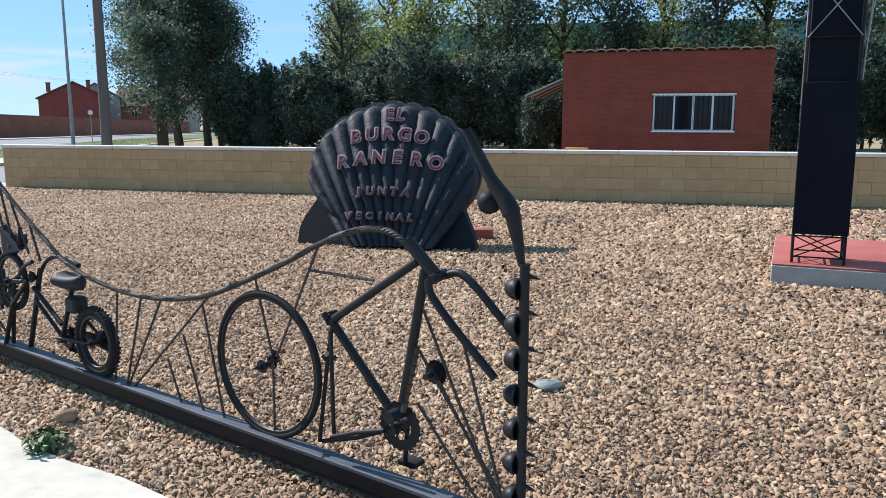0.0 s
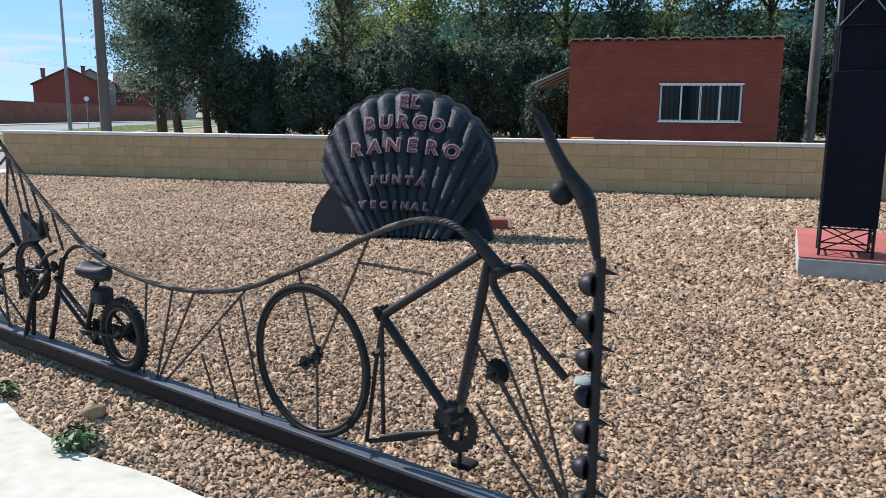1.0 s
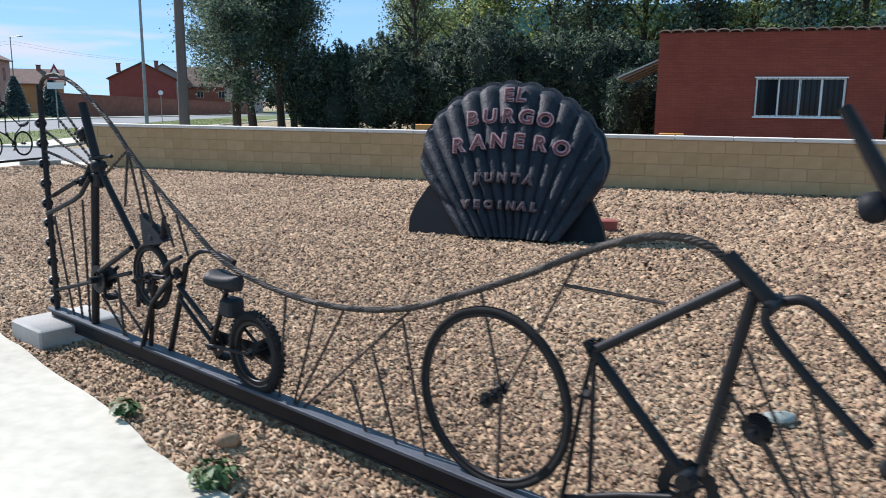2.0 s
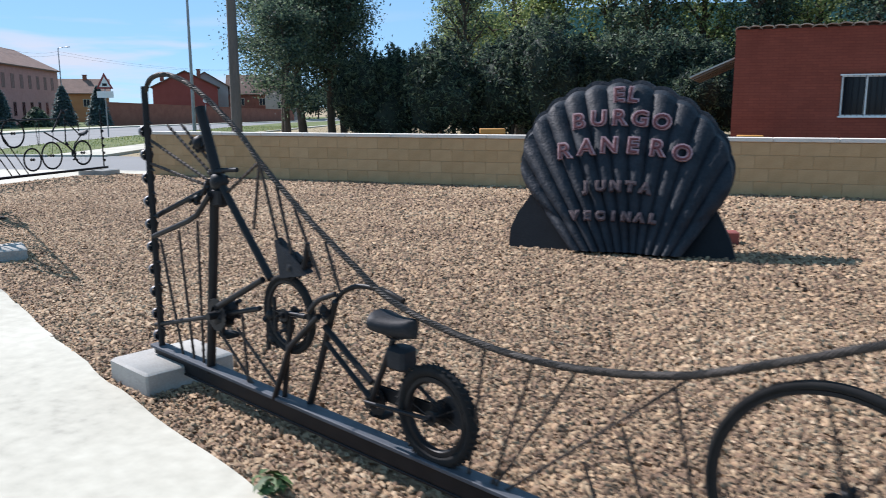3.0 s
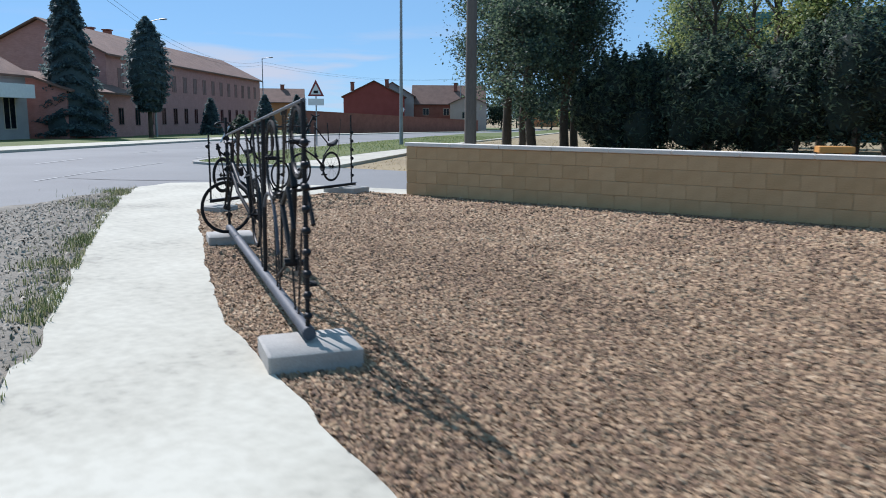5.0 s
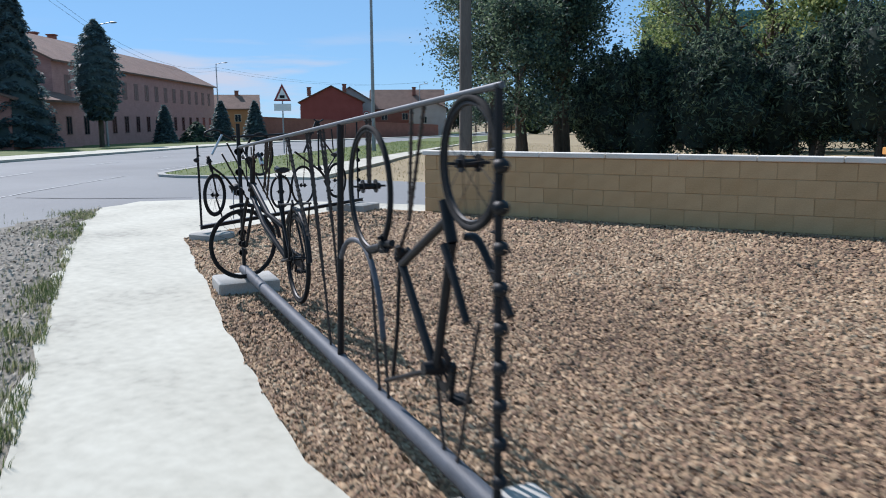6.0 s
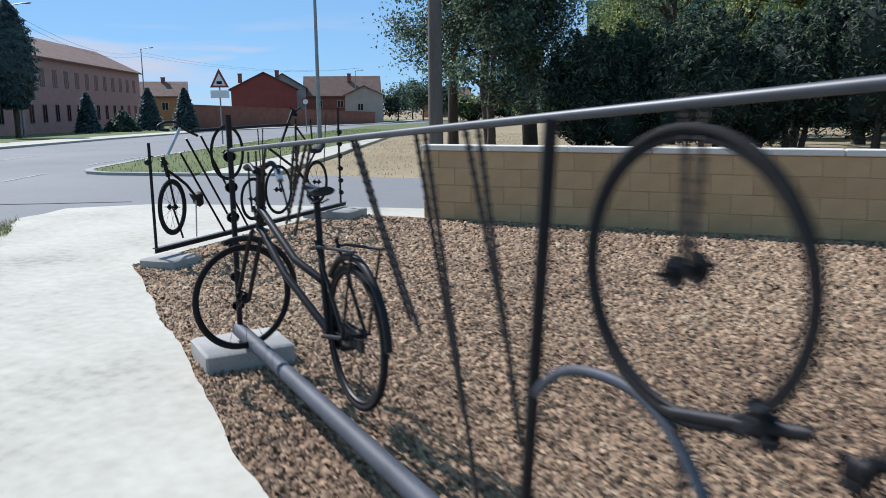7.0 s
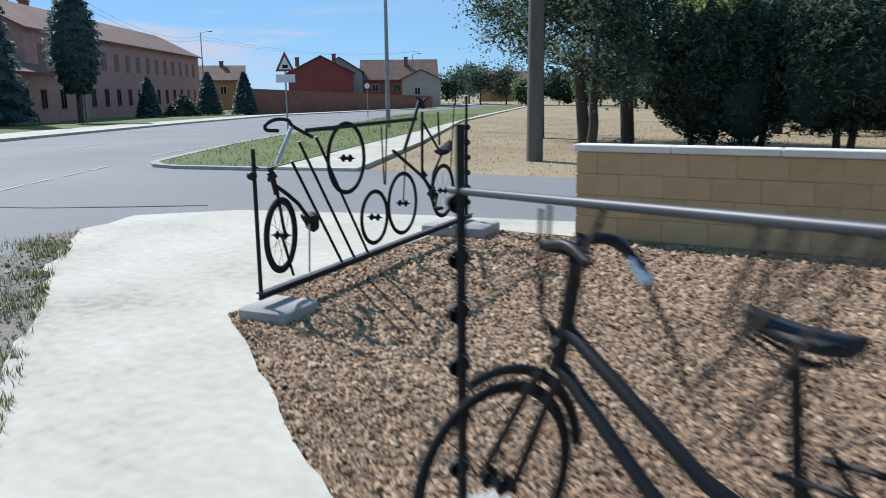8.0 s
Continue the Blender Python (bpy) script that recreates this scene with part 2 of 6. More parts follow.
GRASSBLADE = leaf_material("dry_grass_blades", (0.19, 0.165, 0.075), (0.32, 0.26, 0.14), (0.46, 0.38, 0.22))
LAWNBLADE = leaf_material("lawn_grass_blades", (0.07, 0.12, 0.03), (0.15, 0.20, 0.06), (0.30, 0.31, 0.12))
# Shade inside the crowns put into a dark base colour; curtains use it too.
CORE = material("shade_dark_green", (0.014, 0.022, 0.018), (0.034, 0.048, 0.034), rough=0.95, scale=4, fine=20)

# Shade between fir sprays as base colour, lifted and blued like distance haze.
FIRCORE = material("fir_shade_fill", (0.035, 0.055, 0.058), (0.07, 0.10, 0.098), rough=0.95, scale=4, fine=20)

glass_m = bpy.data.materials.new("dark_window_glass")
glass_m.use_nodes = True
gb = glass_m.node_tree.nodes["Principled BSDF"]
gb.inputs["Base Color"].default_value, gb.inputs["Roughness"].default_value = (0.008, 0.010, 0.014, 1), 0.08
gb.inputs["Specular IOR Level"].default_value = 0.25
GLASS = glass_m


# ---- mesh tools ----
class Shape:
    """Collects vertices and faces of one mesh."""

    def __init__(self):
        self.v, self.f = [], []

    def add(self, verts, faces):
        k = len(self.v)
        self.v += [tuple(p) for p in verts]
        self.f += [tuple(i + k for i in f) for f in faces]
        return self

    def tube(self, pts, r, n=8, r2=None):
        pts = [Vector(p) for p in pts]
        rings, side = [], None
        for i, p in enumerate(pts):
            d = (pts[min(i + 1, len(pts) - 1)] - pts[max(i - 1, 0)]).normalized()
            if side is None:
                side = d.orthogonal().normalized()
            side = (side - d * side.dot(d)).normalized()
            up = d.cross(side)
            w = r if r2 is None else r + (r2 - r) * i / max(1, len(pts) - 1)
            rings.append([p + side * (w * math.cos(a)) + up * (w * math.sin(a)) for a in (2 * math.pi * k / n for k in range(n))])
        faces = [(i * n + k, i * n + (k + 1) % n, (i + 1) * n + (k + 1) % n, (i + 1) * n + k) for i in range(len(pts) - 1) for k in range(n)]
        faces += [tuple(reversed(range(n))), tuple(range((len(pts) - 1) * n, len(pts) * n))]
        return self.add([v for ring in rings for v in ring], faces)

    def box(self, x0, y0, z0, x1, y1, z1, bevel=0.0):
        b = bevel
        if not b:
            v = [(x, y, z) for z in (z0, z1) for x, y in ((x0, y0), (x1, y0), (x1, y1), (x0, y1))]
            return self.add(v, [(3, 2, 1, 0), (4, 5, 6, 7)] + [(i, (i + 1) % 4, (i + 1) % 4 + 4, i + 4) for i in range(4)])
        rows = [(z0, b), (z0 + b, 0), (z1 - b, 0), (z1, b)]
        v = []
        for z, k in rows:
            for sx, sy in ((0, 0), (1, 0), (1, 1), (0, 1)):
                cx, cy = (x1 if sx else x0), (y1 if sy else y0)
                mx_, my_ = (-1 if sx else 1), (-1 if sy else 1)
                first, second = (cx + mx_ * k, cy + my_ * (k + b)), (cx + mx_ * (k + b), cy + my_ * k)
                v += [(*q, z) for q in ((first, second) if sx == sy else (second, first))]
        f = [tuple(reversed(range(8))), tuple(range(24, 32))]
        f += [(r * 8 + i, r * 8 + (i + 1) % 8, r * 8 + 8 + (i + 1) % 8, r * 8 + 8 + i) for r in range(3) for i in range(8)]
        return self.add(v, f)

    def ring(self, c, rad, r, axis=(0, 1, 0), n=40, k=8, squash=1.0):
        a = Vector(axis).normalized()
        u = a.orthogonal().normalized()
        w = a.cross(u)
        v = []
        for i in range(n):
            t = 2 * math.pi * i / n
            d = u * math.cos(t) + w * math.sin(t)
            for j in range(k):
                s = 2 * math.pi * j / k
                v.append(Vector(c) + d * (rad + r * squash * math.cos(s)) + a * (r * math.sin(s)))
        return self.add(v, [(i * k + j, ((i + 1) % n) * k + j, ((i + 1) % n) * k + (j + 1) % k, i * k + (j + 1) % k) for i in range(n) for j in range(k)])

    def ball(self, c, rx, ry, rz, n=12, m=8, wob=0.0, seed=0, cut=-1.0):
        rng = random.Random(seed)
        v, f = [], []
        for i in range(m + 1):
            t = max(-1.0, cut) + (1.0 - max(-1.0, cut)) * i / m
            ang = math.asin(max(-1, min(1, t)))
            for j in range(n):
                p = 2 * math.pi * j / n
                k = 1 + wob * (rng.random() - 0.5)
                v.append((c[0] + rx * k * math.cos(ang) * math.cos(p), c[1] + ry * k * math.cos(ang) * math.sin(p), c[2] + rz * k * math.sin(ang)))
        f = [(i * n + j, i * n + (j + 1) % n, (i + 1) * n + (j + 1) % n, (i + 1) * n + j) for i in range(m) for j in range(n)]
        f.append(tuple(reversed(range(n))))
        return self.add(v, f)

    def disc(self, c, rad, thick, axis=(0, 1, 0), n=24):
        a = Vector(axis).normalized() * thick / 2
        return self.tube([Vector(c) - a, Vector(c) + a], rad, n)

    def toothed(self, c, rad, thick, teeth=22, hole=0.55):
        """A toothed ring with five arms in the xz plane."""
        v, n = [], teeth * 2
        for y in (-thick / 2, thick / 2):
            for i in range(n):
                t = 2 * math.pi * i / n
                rr = rad * (1.0 if i % 2 else 0.92)
                v.append((c[0] + rr * math.cos(t), c[1] + y, c[2] + rr * math.sin(t)))
                v.append((c[0] + rad * hole * math.cos(t), c[1] + y, c[2] + rad * hole * math.sin(t)))
        f = []
        for i in range(n):
            a, b = 2 * i, 2 * ((i + 1) % n)
            f += [(a, b, b + 1, a + 1), (2 * n + a + 1, 2 * n + b + 1, 2 * n + b, 2 * n + a), (a, 2 * n + a, 2 * n + b, b), (b + 1, 2 * n + b + 1, 2 * n + a + 1, a + 1)]
        self.add(v, f)
        for i in range(5):
            t = 2 * math.pi * i / 5
            self.tube([c, (c[0] + rad * hole * 1.1 * math.cos(t), c[1], c[2] + rad * hole * 1.1 * math.sin(t))], thick * 0.9, 6)
        return self

    def mesh(self, name, mat, smooth=True):
        me = bpy.data.meshes.new(name)
        me.from_pydata(self.v, [], self.f)
        me.materials.append(mat)
        if smooth:
            me.shade_smooth()
            me.set_sharp_from_angle(angle=radians(42))
        me.update()
        return me


def part(name, shape, mat, parent=None, label="", smooth=True):
    ob = new(name, shape.mesh(name, mat, smooth))
    ob.parent = parent
    return tagged(ob, label)


def thing(name, m, label, category, group="", kind=""):
    ob = new(name)
    ob.empty_display_size = 0.2
    ob.matrix_world = m
    return tagged(ob, label, category, group, kind)


def quads(name, centres, normals, sizes, mat, parent=None, aspect=0.6, rng=None):
    """Many small four-sided leaves as one mesh."""
    k = len(centres)
    up = rng.normal(size=(k, 3))
    a = np.cross(normals, up)
    a /= np.linalg.norm(a, axis=1)[:, None] + 1e-9
    b = np.cross(normals, a)
    b /= np.linalg.norm(b, axis=1)[:, None] + 1e-9
    a, b = a * sizes[:, None], b * (sizes * aspect)[:, None]
    fold = normals * (sizes * 0.25)[:, None]
    v = np.stack([centres - a, centres - b + fold, centres + a, centres + b + fold], 1).reshape(-1, 3)
    return solid(name, v, np.arange(4 * k).reshape(-1, 4), mat, parent)


def solid(name, v, f, mat, parent=None, smooth=False):
    """A mesh from arrays whose faces all have the same number of corners."""
    me = bpy.data.meshes.new(name)
    n, c = f.shape
    me.vertices.add(len(v))
    me.vertices.foreach_set("co", np.ascontiguousarray(v, dtype=np.float32).ravel())
    me.loops.add(n * c)
    me.loops.foreach_set("vertex_index", np.ascontiguousarray(f, dtype=np.int32).ravel())
    me.polygons.add(n)
    me.polygons.foreach_set("loop_start", np.arange(n, dtype=np.int32) * c)
    me.update(calc_edges=True)
    me.validate()
    me.materials.append(mat)
    if smooth:
        me.shade_smooth()
    ob = new(name, me)
    ob.parent = parent
    return ob


# ---- ground ----
def fall(x, y):
    """The land falls gently away towards the far houses."""
    return -0.0115 * min(max(0.0, -0.7 * (x + 12) + 0.714 * (y - 7) - 25), 100)


def sheet(name, pts, z, mat, skirt=0.0, label="", category=""):
    bm = bmesh.new()
    verts = [bm.verts.new((x, y, 0)) for x, y in pts]
    for tri in tessellate_polygon([[Vector((x, y, 0)) for x, y in pts]]):
        f = bm.faces.new([verts[i] for i in tri])
        f.normal_update()
        if f.normal.z < 0:
            f.normal_flip()
    for d in (25, 125):
        bmesh.ops.bisect_plane(bm, geom=bm.verts[:] + bm.edges[:] + bm.faces[:], plane_co=(-12 - 0.7 * d, 7 + 0.714 * d, 0), plane_no=(-0.7, 0.714, 0))
    if skirt:
        rim = [e for e in bm.edges if e.is_boundary]
        made = bmesh.ops.extrude_edge_only(bm, edges=rim)["geom"]
        for v in (g for g in made if isinstance(g, bmesh.types.BMVert)):
            v.co.z -= skirt
    for v in bm.verts:
        v.co.z += z + fall(v.co.x, v.co.y)
    bmesh.ops.recalc_face_normals(bm, faces=bm.faces[:]) if skirt else None
    me = bpy.data.meshes.new(name)
    bm.to_mesh(me)
    bm.free()
    me.materials.append(mat)
    return tagged(new(name, me), label, category, kind="structure")


sheet("ground", [(-900, -900), (900, -900), (900, 900), (-900, 900)], -0.09, DRYGRASS, label="dry straw-coloured park grass and bare earth", category="ground")
ROAD_U, ROAD_N = Vector((-0.53, 0.848, 0)), Vector((-0.848, -0.53, 0))


def along(s, n, z=0.0):
    """A point s metres along the main road's far kerb and n metres beyond it."""
    p = Vector((-37, 19.5, z)) + ROAD_U * s + ROAD_N * n
    return p


FAR_KERB = [(-5, -31), (-37, 19.5), (-50, 42), (-62.5, 66), (-69, 92), (-75, 124), (-87, 165)]
sheet("road", FAR_KERB + [(-76, 152), (-62, 95), (-37, 41), (-29.1, 25), (-26.4, 20), (-21.2, 20.3), (30, 22.6), (30, 17.4), (-15.3, 15.7),
      (-17, 15.3), (-19.7, 14.7), (-20.6, 13.8), (-20.3, 12.9), (-18.6, 9.6), (-11, -4), (-4.5, -18)], -0.055, ASPHALT, label="worn grey asphalt road with a side street", category="road")
sheet("front_lawn", FAR_KERB + [(-125, 165), (-125, 60), (-60, -20)], -0.02, LAWN, label="green strip before the houses", category="lawn")
sheet("pavement_far", FAR_KERB + [(-89.4, 164.5), (-77.3, 123.4), (-71.3, 91.4), (-64.9, 65), (-52.6, 40.6), (-39.5, 18), (-7.6, -32)], 0.05, CONCRETE, 0.2, "pale pavement along the far side of the road", "pavement")
sheet("lawn", [(-24.6, 19.2), (-25.3, 19.05), (-25.95, 19.15), (-26.5, 19.55), (-26.9, 20.3), (-29.3, 25), (-37.2, 41), (-62.2, 95), (-76, 152), (-68, 140), (-39.6, 62.5), (-26.5, 29.1), (-23.2, 19.5)], 0.0, LAWN, 0.12, "green mown grass verge between road and footway", "lawn")
sheet("kerb_round_lawn", [(-24.6, 19.0), (-25.3, 18.85), (-26.05, 18.96), (-26.65, 19.42), (-27.1, 20.2), (-29.5, 25), (-37.4, 41), (-37.2, 41), (-29.3, 25), (-26.9, 20.3), (-26.5, 19.55), (-25.95, 19.15), (-25.3, 19.05), (-24.6, 19.2), (-23.2, 19.45), (-23.1, 19.25)], 0.012, SLABCON, 0.1, "pale concrete kerb round the grass verge", "kerb")
sheet("footway_far", [(-23.1, 19.5), (-26.4, 29.1), (-39.5, 62.5), (-67.9, 140), (-62, 126), (-34, 49), (-24.6, 28.1), (-21.4, 19.9)], 0.005, CONCRETE, 0.1, "pale concrete footway beside the dry park", "pavement")
def rough(pts, step=0.14, amount=0.011):
    """Break an edge into short, uneven pieces."""
    out = []
    for (x0, y0), (x1, y1) in zip(pts, pts[1:]):
        n = max(1, int(math.hypot(x1 - x0, y1 - y0) / step))
        for i in range(n):
            x, y = x0 + (x1 - x0) * i / n, y0 + (y1 - y0) * i / n
            k = noise.noise((x * 2.1, y * 2.1, 0.4)) * amount * 2 + noise.noise((x * 7, y * 7, 1.7)) * amount
            out.append((x + k, y + k))
    return out + [pts[-1]]


PATH_EDGE = rough([(9, 0.1), (2, 1.25), (-1.4, 2.05), (-2.94, 2.5), (-3.62, 2.68), (-4.29, 2.99), (-4.95, 3.38), (-5.74, 3.77), (-7.07, 4.51), (-8.6, 5.4), (-9.8, 6.06), (-10.87, 6.66), (-12.63, 8.0), (-15.08, 9.98), (-16.28, 10.93)])
sheet("pavement", PATH_EDGE + [(-16.45, 12.9), (-16.5, 14.72), (-15.12, 14.72), (-15.12, 15.65)] + rough([(-16.95, 15.35), (-19.6, 14.7), (-20.5, 13.8), (-20.2, 12.75), (-18.7, 11.3), (-15.9, 9.02), (-13.03, 6.82), (-11.6, 5.72), (-10.8, 5.08), (-7.5, 2.3)], 0.2, 0.04) + [(-4, -1.2), (0, -4), (9, -7)],
      0.0, CONCRETE, 0.06, "bright pale concrete footpath with rough edges", "pavement")
sheet("verge", [(-20.05, 12.75), (-18.58, 11.42), (-15.78, 9.14), (-12.91, 6.94), (-11.48, 5.84), (-10.68, 5.2), (-7.38, 2.42), (-3.88, -1.08), (0.1, -3.85), (9, -6.8), (9, -20), (-5.2, -18)] + rough([(-11.6, -4), (-19.0, 9.6), (-20.4, 12.6), (-20.2, 12.75)], 0.2, 0.10), -0.02, DIRT, label="weedy gravel verge beside the footpath", category="verge")
GRAVEL_EDGE = PATH_EDGE[:] + [(-16.42, 12.9), (-16.45, 14.70), (9, 14.70)]
sheet("gravel_bed", GRAVEL_EDGE, -0.036, GRAVELBED, label="bed of pinkish tan gravel", category="gravel")
for s in range(-4, 8):
    a = along(s * 7.0, -4.6)
    b = along(s * 7.0 + 3.0, -4.6)
    w = ROAD_N * 0.06
    z = -0.048
    dash = part("road_marking", Shape().add([(a - w) + Vector((0, 0, z + fall(a.x, a.y))), (b - w) + Vector((0, 0, z + fall(b.x, b.y))), (b + w) + Vector((0, 0, z + fall(b.x, b.y))), (a + w) + Vector((0, 0, z + fall(a.x, a.y)))], [(3, 2, 1, 0)]), PAINTLINE, smooth=False)
    tagged(dash, "worn white dashed centre line on asphalt", "road marking", "centre line dashes", "structure")
EDGE_LINE = [Vector((-20.97, 8.45, 0)), Vector((-24.97, 14.75, 0)), Vector((-28.9, 21.95, 0)), Vector((-37.0, 41.45, 0))]
rng = random.Random(31)
for p, q in zip(EDGE_LINE, EDGE_LINE[1:]):
    n = int((q - p).length / 1.1)
    w = (q - p).normalized().cross(Vector((0, 0, 1))) * 0.045
    for i in range(n):
        if rng.random() < 0.22:
            continue
        g, h = p.lerp(q, i / n), p.lerp(q, (i + rng.uniform(0.72, 1.0)) / n)
        k, d = rng.uniform(0.5, 1.0), Vector((0, 0, -0.047))
        dz = [Vector((0, 0, fall(e.x, e.y))) for e in (g, h)]
        line = part("road_edge_line", Shape().add([g - w * k + d + dz[0], h - w + d + dz[1], h + w * k + d + dz[1], g + w + d + dz[0]], [(0, 3, 2, 1)]), PAINTLINE, smooth=False)
        tagged(line, "worn and broken white edge line on asphalt", "road marking", "edge line pieces", "structure")
sheet("road_crack", [(-23.8, 13.55), (-22.6, 13.95), (-21.6, 14.5), (-20.6, 15.1), (-20.58, 15.06), (-21.56, 14.45), (-22.55, 13.9), (-23.78, 13.5)], -0.049, IRON, label="dark sealed crack in the asphalt", category="road crack")


# ---- bicycle sculpture panels ----
def place(ax, ay, bx, by):
    """A frame whose x runs along a panel from a to b."""
    return pose(ax, ay, 0, 0, 0, math.degrees(math.atan2(by - ay, bx - ax)))


def bent(pts, steps=6, y=0.0):
    """A smooth curve through (s, z) pairs."""
    p = [Vector((s, y, z)) for s, z in pts]
    p = [p[0] * 2 - p[1], *p, p[-1] * 2 - p[-2]]
    out = []
    for i in range(1, len(p) - 2):
        for k in range(steps):
            t = k / steps
            out.append(0.5 * (2 * p[i] + (p[i + 1] - p[i - 1]) * t + (2 * p[i - 1] - 5 * p[i] + 4 * p[i + 1] - p[i + 2]) * t ** 2 + (3 * p[i] - p[i - 1] - 3 * p[i + 1] + p[i + 2]) * t ** 3))
    return out + [p[-2]]


def rod(panel, *pts, r=0.0055, y=0.0, mat=None, name="rod"):
    """A thin bar with the knots of reinforcing steel."""
    path = [Vector((s, y, z)) for s, z in pts]
    sh = Shape().tube(path, r, 6)
    for a, b in zip(path, path[1:]):
        n = int((b - a).length / 0.035)
        d = (b - a).normalized() * 0.004
        for i in range(1, n):
            c = a.lerp(b, i / n)
            sh.tube([c - d, c + d], r * 1.35, 6)
    return part(name, sh, mat or RUST, panel)


def bar(panel, *pts, r=0.014, y=0.0, name="frame_tube", mat=None, curve=False, label="", n=10):
    path = bent(pts, y=y) if curve else [(s, y, z) for s, z in pts]
    return part(name, Shape().tube(path, r, n), mat or IRON, panel, label)


def rope(panel, pts, r=0.0135):
    """A stiff steel rope with twisted strands."""
    core = bent(pts, 8)
    sh = Shape().tube(core, r * 0.75, 8)
    length = [0.0]
    for a, b in zip(core, core[1:]):
        length.append(length[-1] + (b - a).length)
    fine = []
    for (a, la), (b, lb) in zip(zip(core, length), zip(core[1:], length[1:])):
        k = max(1, int((lb - la) / 0.012))
        fine += [(a.lerp(b, i / k), la + (lb - la) * i / k, (b - a).normalized()) for i in range(k)]
    for strand in range(5):
        path = []
        for p, s, d in fine:
            ang = s / 0.10 * 2 * math.pi + strand * 2 * math.pi / 5
            up = Vector((0, 1, 0)).cross(d).normalized()
            path.append(p + Vector((0, 1, 0)) * (r * 0.62 * math.cos(ang)) + up * (r * 0.62 * math.sin(ang)))
        sh.tube(path, r * 0.42, 5)
    return part("wire_rope", sh, CABLE, panel, "stiff twisted steel wire rope")


def wheel(panel, s, z, rad, tyre=0.014, y=0.0, spokes=0, turn=0.0, hub=True, hub_z=None, knobs=False, label=""):
    axis = Vector((math.sin(turn), math.cos(turn), 0))
    c = Vector((s, y, z))
    w = part("wheel", Shape().ring(c, rad - tyre, tyre, axis, 56, 10), RUBBER, panel, label)
    part("rim", Shape().ring(c, rad - tyre * 2.3, tyre * 0.7, axis, 56, 6), IRON, w)
    if knobs:
        sh = Shape()
        for i in range(44):
            t = 2 * math.pi * i / 44
            for o in (-0.6, 0.6):
                p = c + Vector((math.cos(t) * (rad - 0.003), o * tyre, math.sin(t) * (rad - 0.003)))
                sh.ball(p, 0.008, 0.008, 0.008, 5, 3)
        part("tread", sh, RUBBER, w)
    if hub:
        hc = Vector((s, y, z if hub_z is None else hub_z))
        sh = Shape().tube([hc - axis * 0.05, hc + axis * 0.05], 0.014, 10)
        sh.disc(hc - axis * 0.03, 0.03, 0.006, axis, 14).disc(hc + axis * 0.03, 0.03, 0.006, axis, 14).tube([hc - axis * 0.075, hc + axis * 0.075], 0.005, 6)
        part("hub", sh, IRON, w)
    if spokes:
        u = axis.orthogonal().normalized()
        v = axis.cross(u)
        for i in range(spokes):
            t = 2 * math.pi * i / spokes
            side = axis * (0.028 if i % 2 else -0.028)
            part("spoke", Shape().tube([c + side, c + (u * math.cos(t) + v * math.sin(t)) * (rad - tyre * 2.4)], 0.0015, 4), RUST, w)
    return w


def saddle(panel, s, z, length=0.27, width=0.15, y=0.0, turn=0.0, tilt=0.0, thick=1.0):
    """A bicycle saddle: wide tail, narrow nose, drooping skirt."""
    v, f, n, m = [], [], 12, 16
    for i in range(n + 1):
        t = i / n
        half = width * (0.5 * (1 - t) ** 0.6 + 0.11) * (1 if t < 0.97 else 0.6) * (0.7 if t == 0 else 1)
        for j in range(m):
            a = 2 * math.pi * j / m
            v.append(((t - 0.5) * length, half * math.cos(a), 0.028 * thick * math.sin(a) * (1.3 if math.sin(a) < 0 else 1) + 0.012 * (2 * t - 1) ** 2))
    f = [(i * m + j, i * m + (j + 1) % m, (i + 1) * m + (j + 1) % m, (i + 1) * m + j) for i in range(n) for j in range(m)]
    f += [tuple(reversed(range(m))), tuple(range(n * m, (n + 1) * m))]
    rot = pose(s, y, z, 0, tilt, turn)
    sh = Shape().add([rot @ Vector(p) for p in v], f)
    ob = part("saddle", sh, SADDLE, panel, "worn black saddle")
    und = Shape()
    for o in (-0.022, 0.022):
        und.tube([rot @ Vector((-0.10 * length / 0.27, o, -0.03)), rot @ Vector((0, o, -0.055)), rot @ Vector((0.10 * length / 0.27, o * 0.5, -0.03))], 0.004, 6)
    part("saddle_rail", und, IRON, ob)
    return ob


def crank(panel, s, z, rad=0.09, y=0.0, arm=(0.1, -0.12)):
    ring = part("chainring", Shape().toothed((s, y, z), rad, 0.006), IRON, panel, "toothed chainring")
    sh = Shape().tube([(s, y - 0.05, z), (s, y + 0.05, z)], 0.02, 10).tube([(s, y - 0.05, z), (s + arm[0], y - 0.055, z + arm[1])], 0.010, 8)
    part("crank_arm", sh, IRON, ring)
    px, pz = s + arm[0], z + arm[1]
    part("pedal", Shape().box(px - 0.045, y - 0.13, pz - 0.012, px + 0.045, y - 0.06, pz + 0.012, 0.004), RUBBER, ring)
    return ring


def sprocket(panel, s, z, rad=0.04, y=0.0):
    sh = Shape()
    for i in range(5):
        sh.toothed((s, y - 0.02 + i * 0.008, z), rad * (1 - 0.12 * i), 0.003, 16, 0.4)
    sh.tube([(s, y - 0.05, z), (s, y + 0.05, z)], 0.012, 10)
    return part("sprocket", sh, IRON, panel)


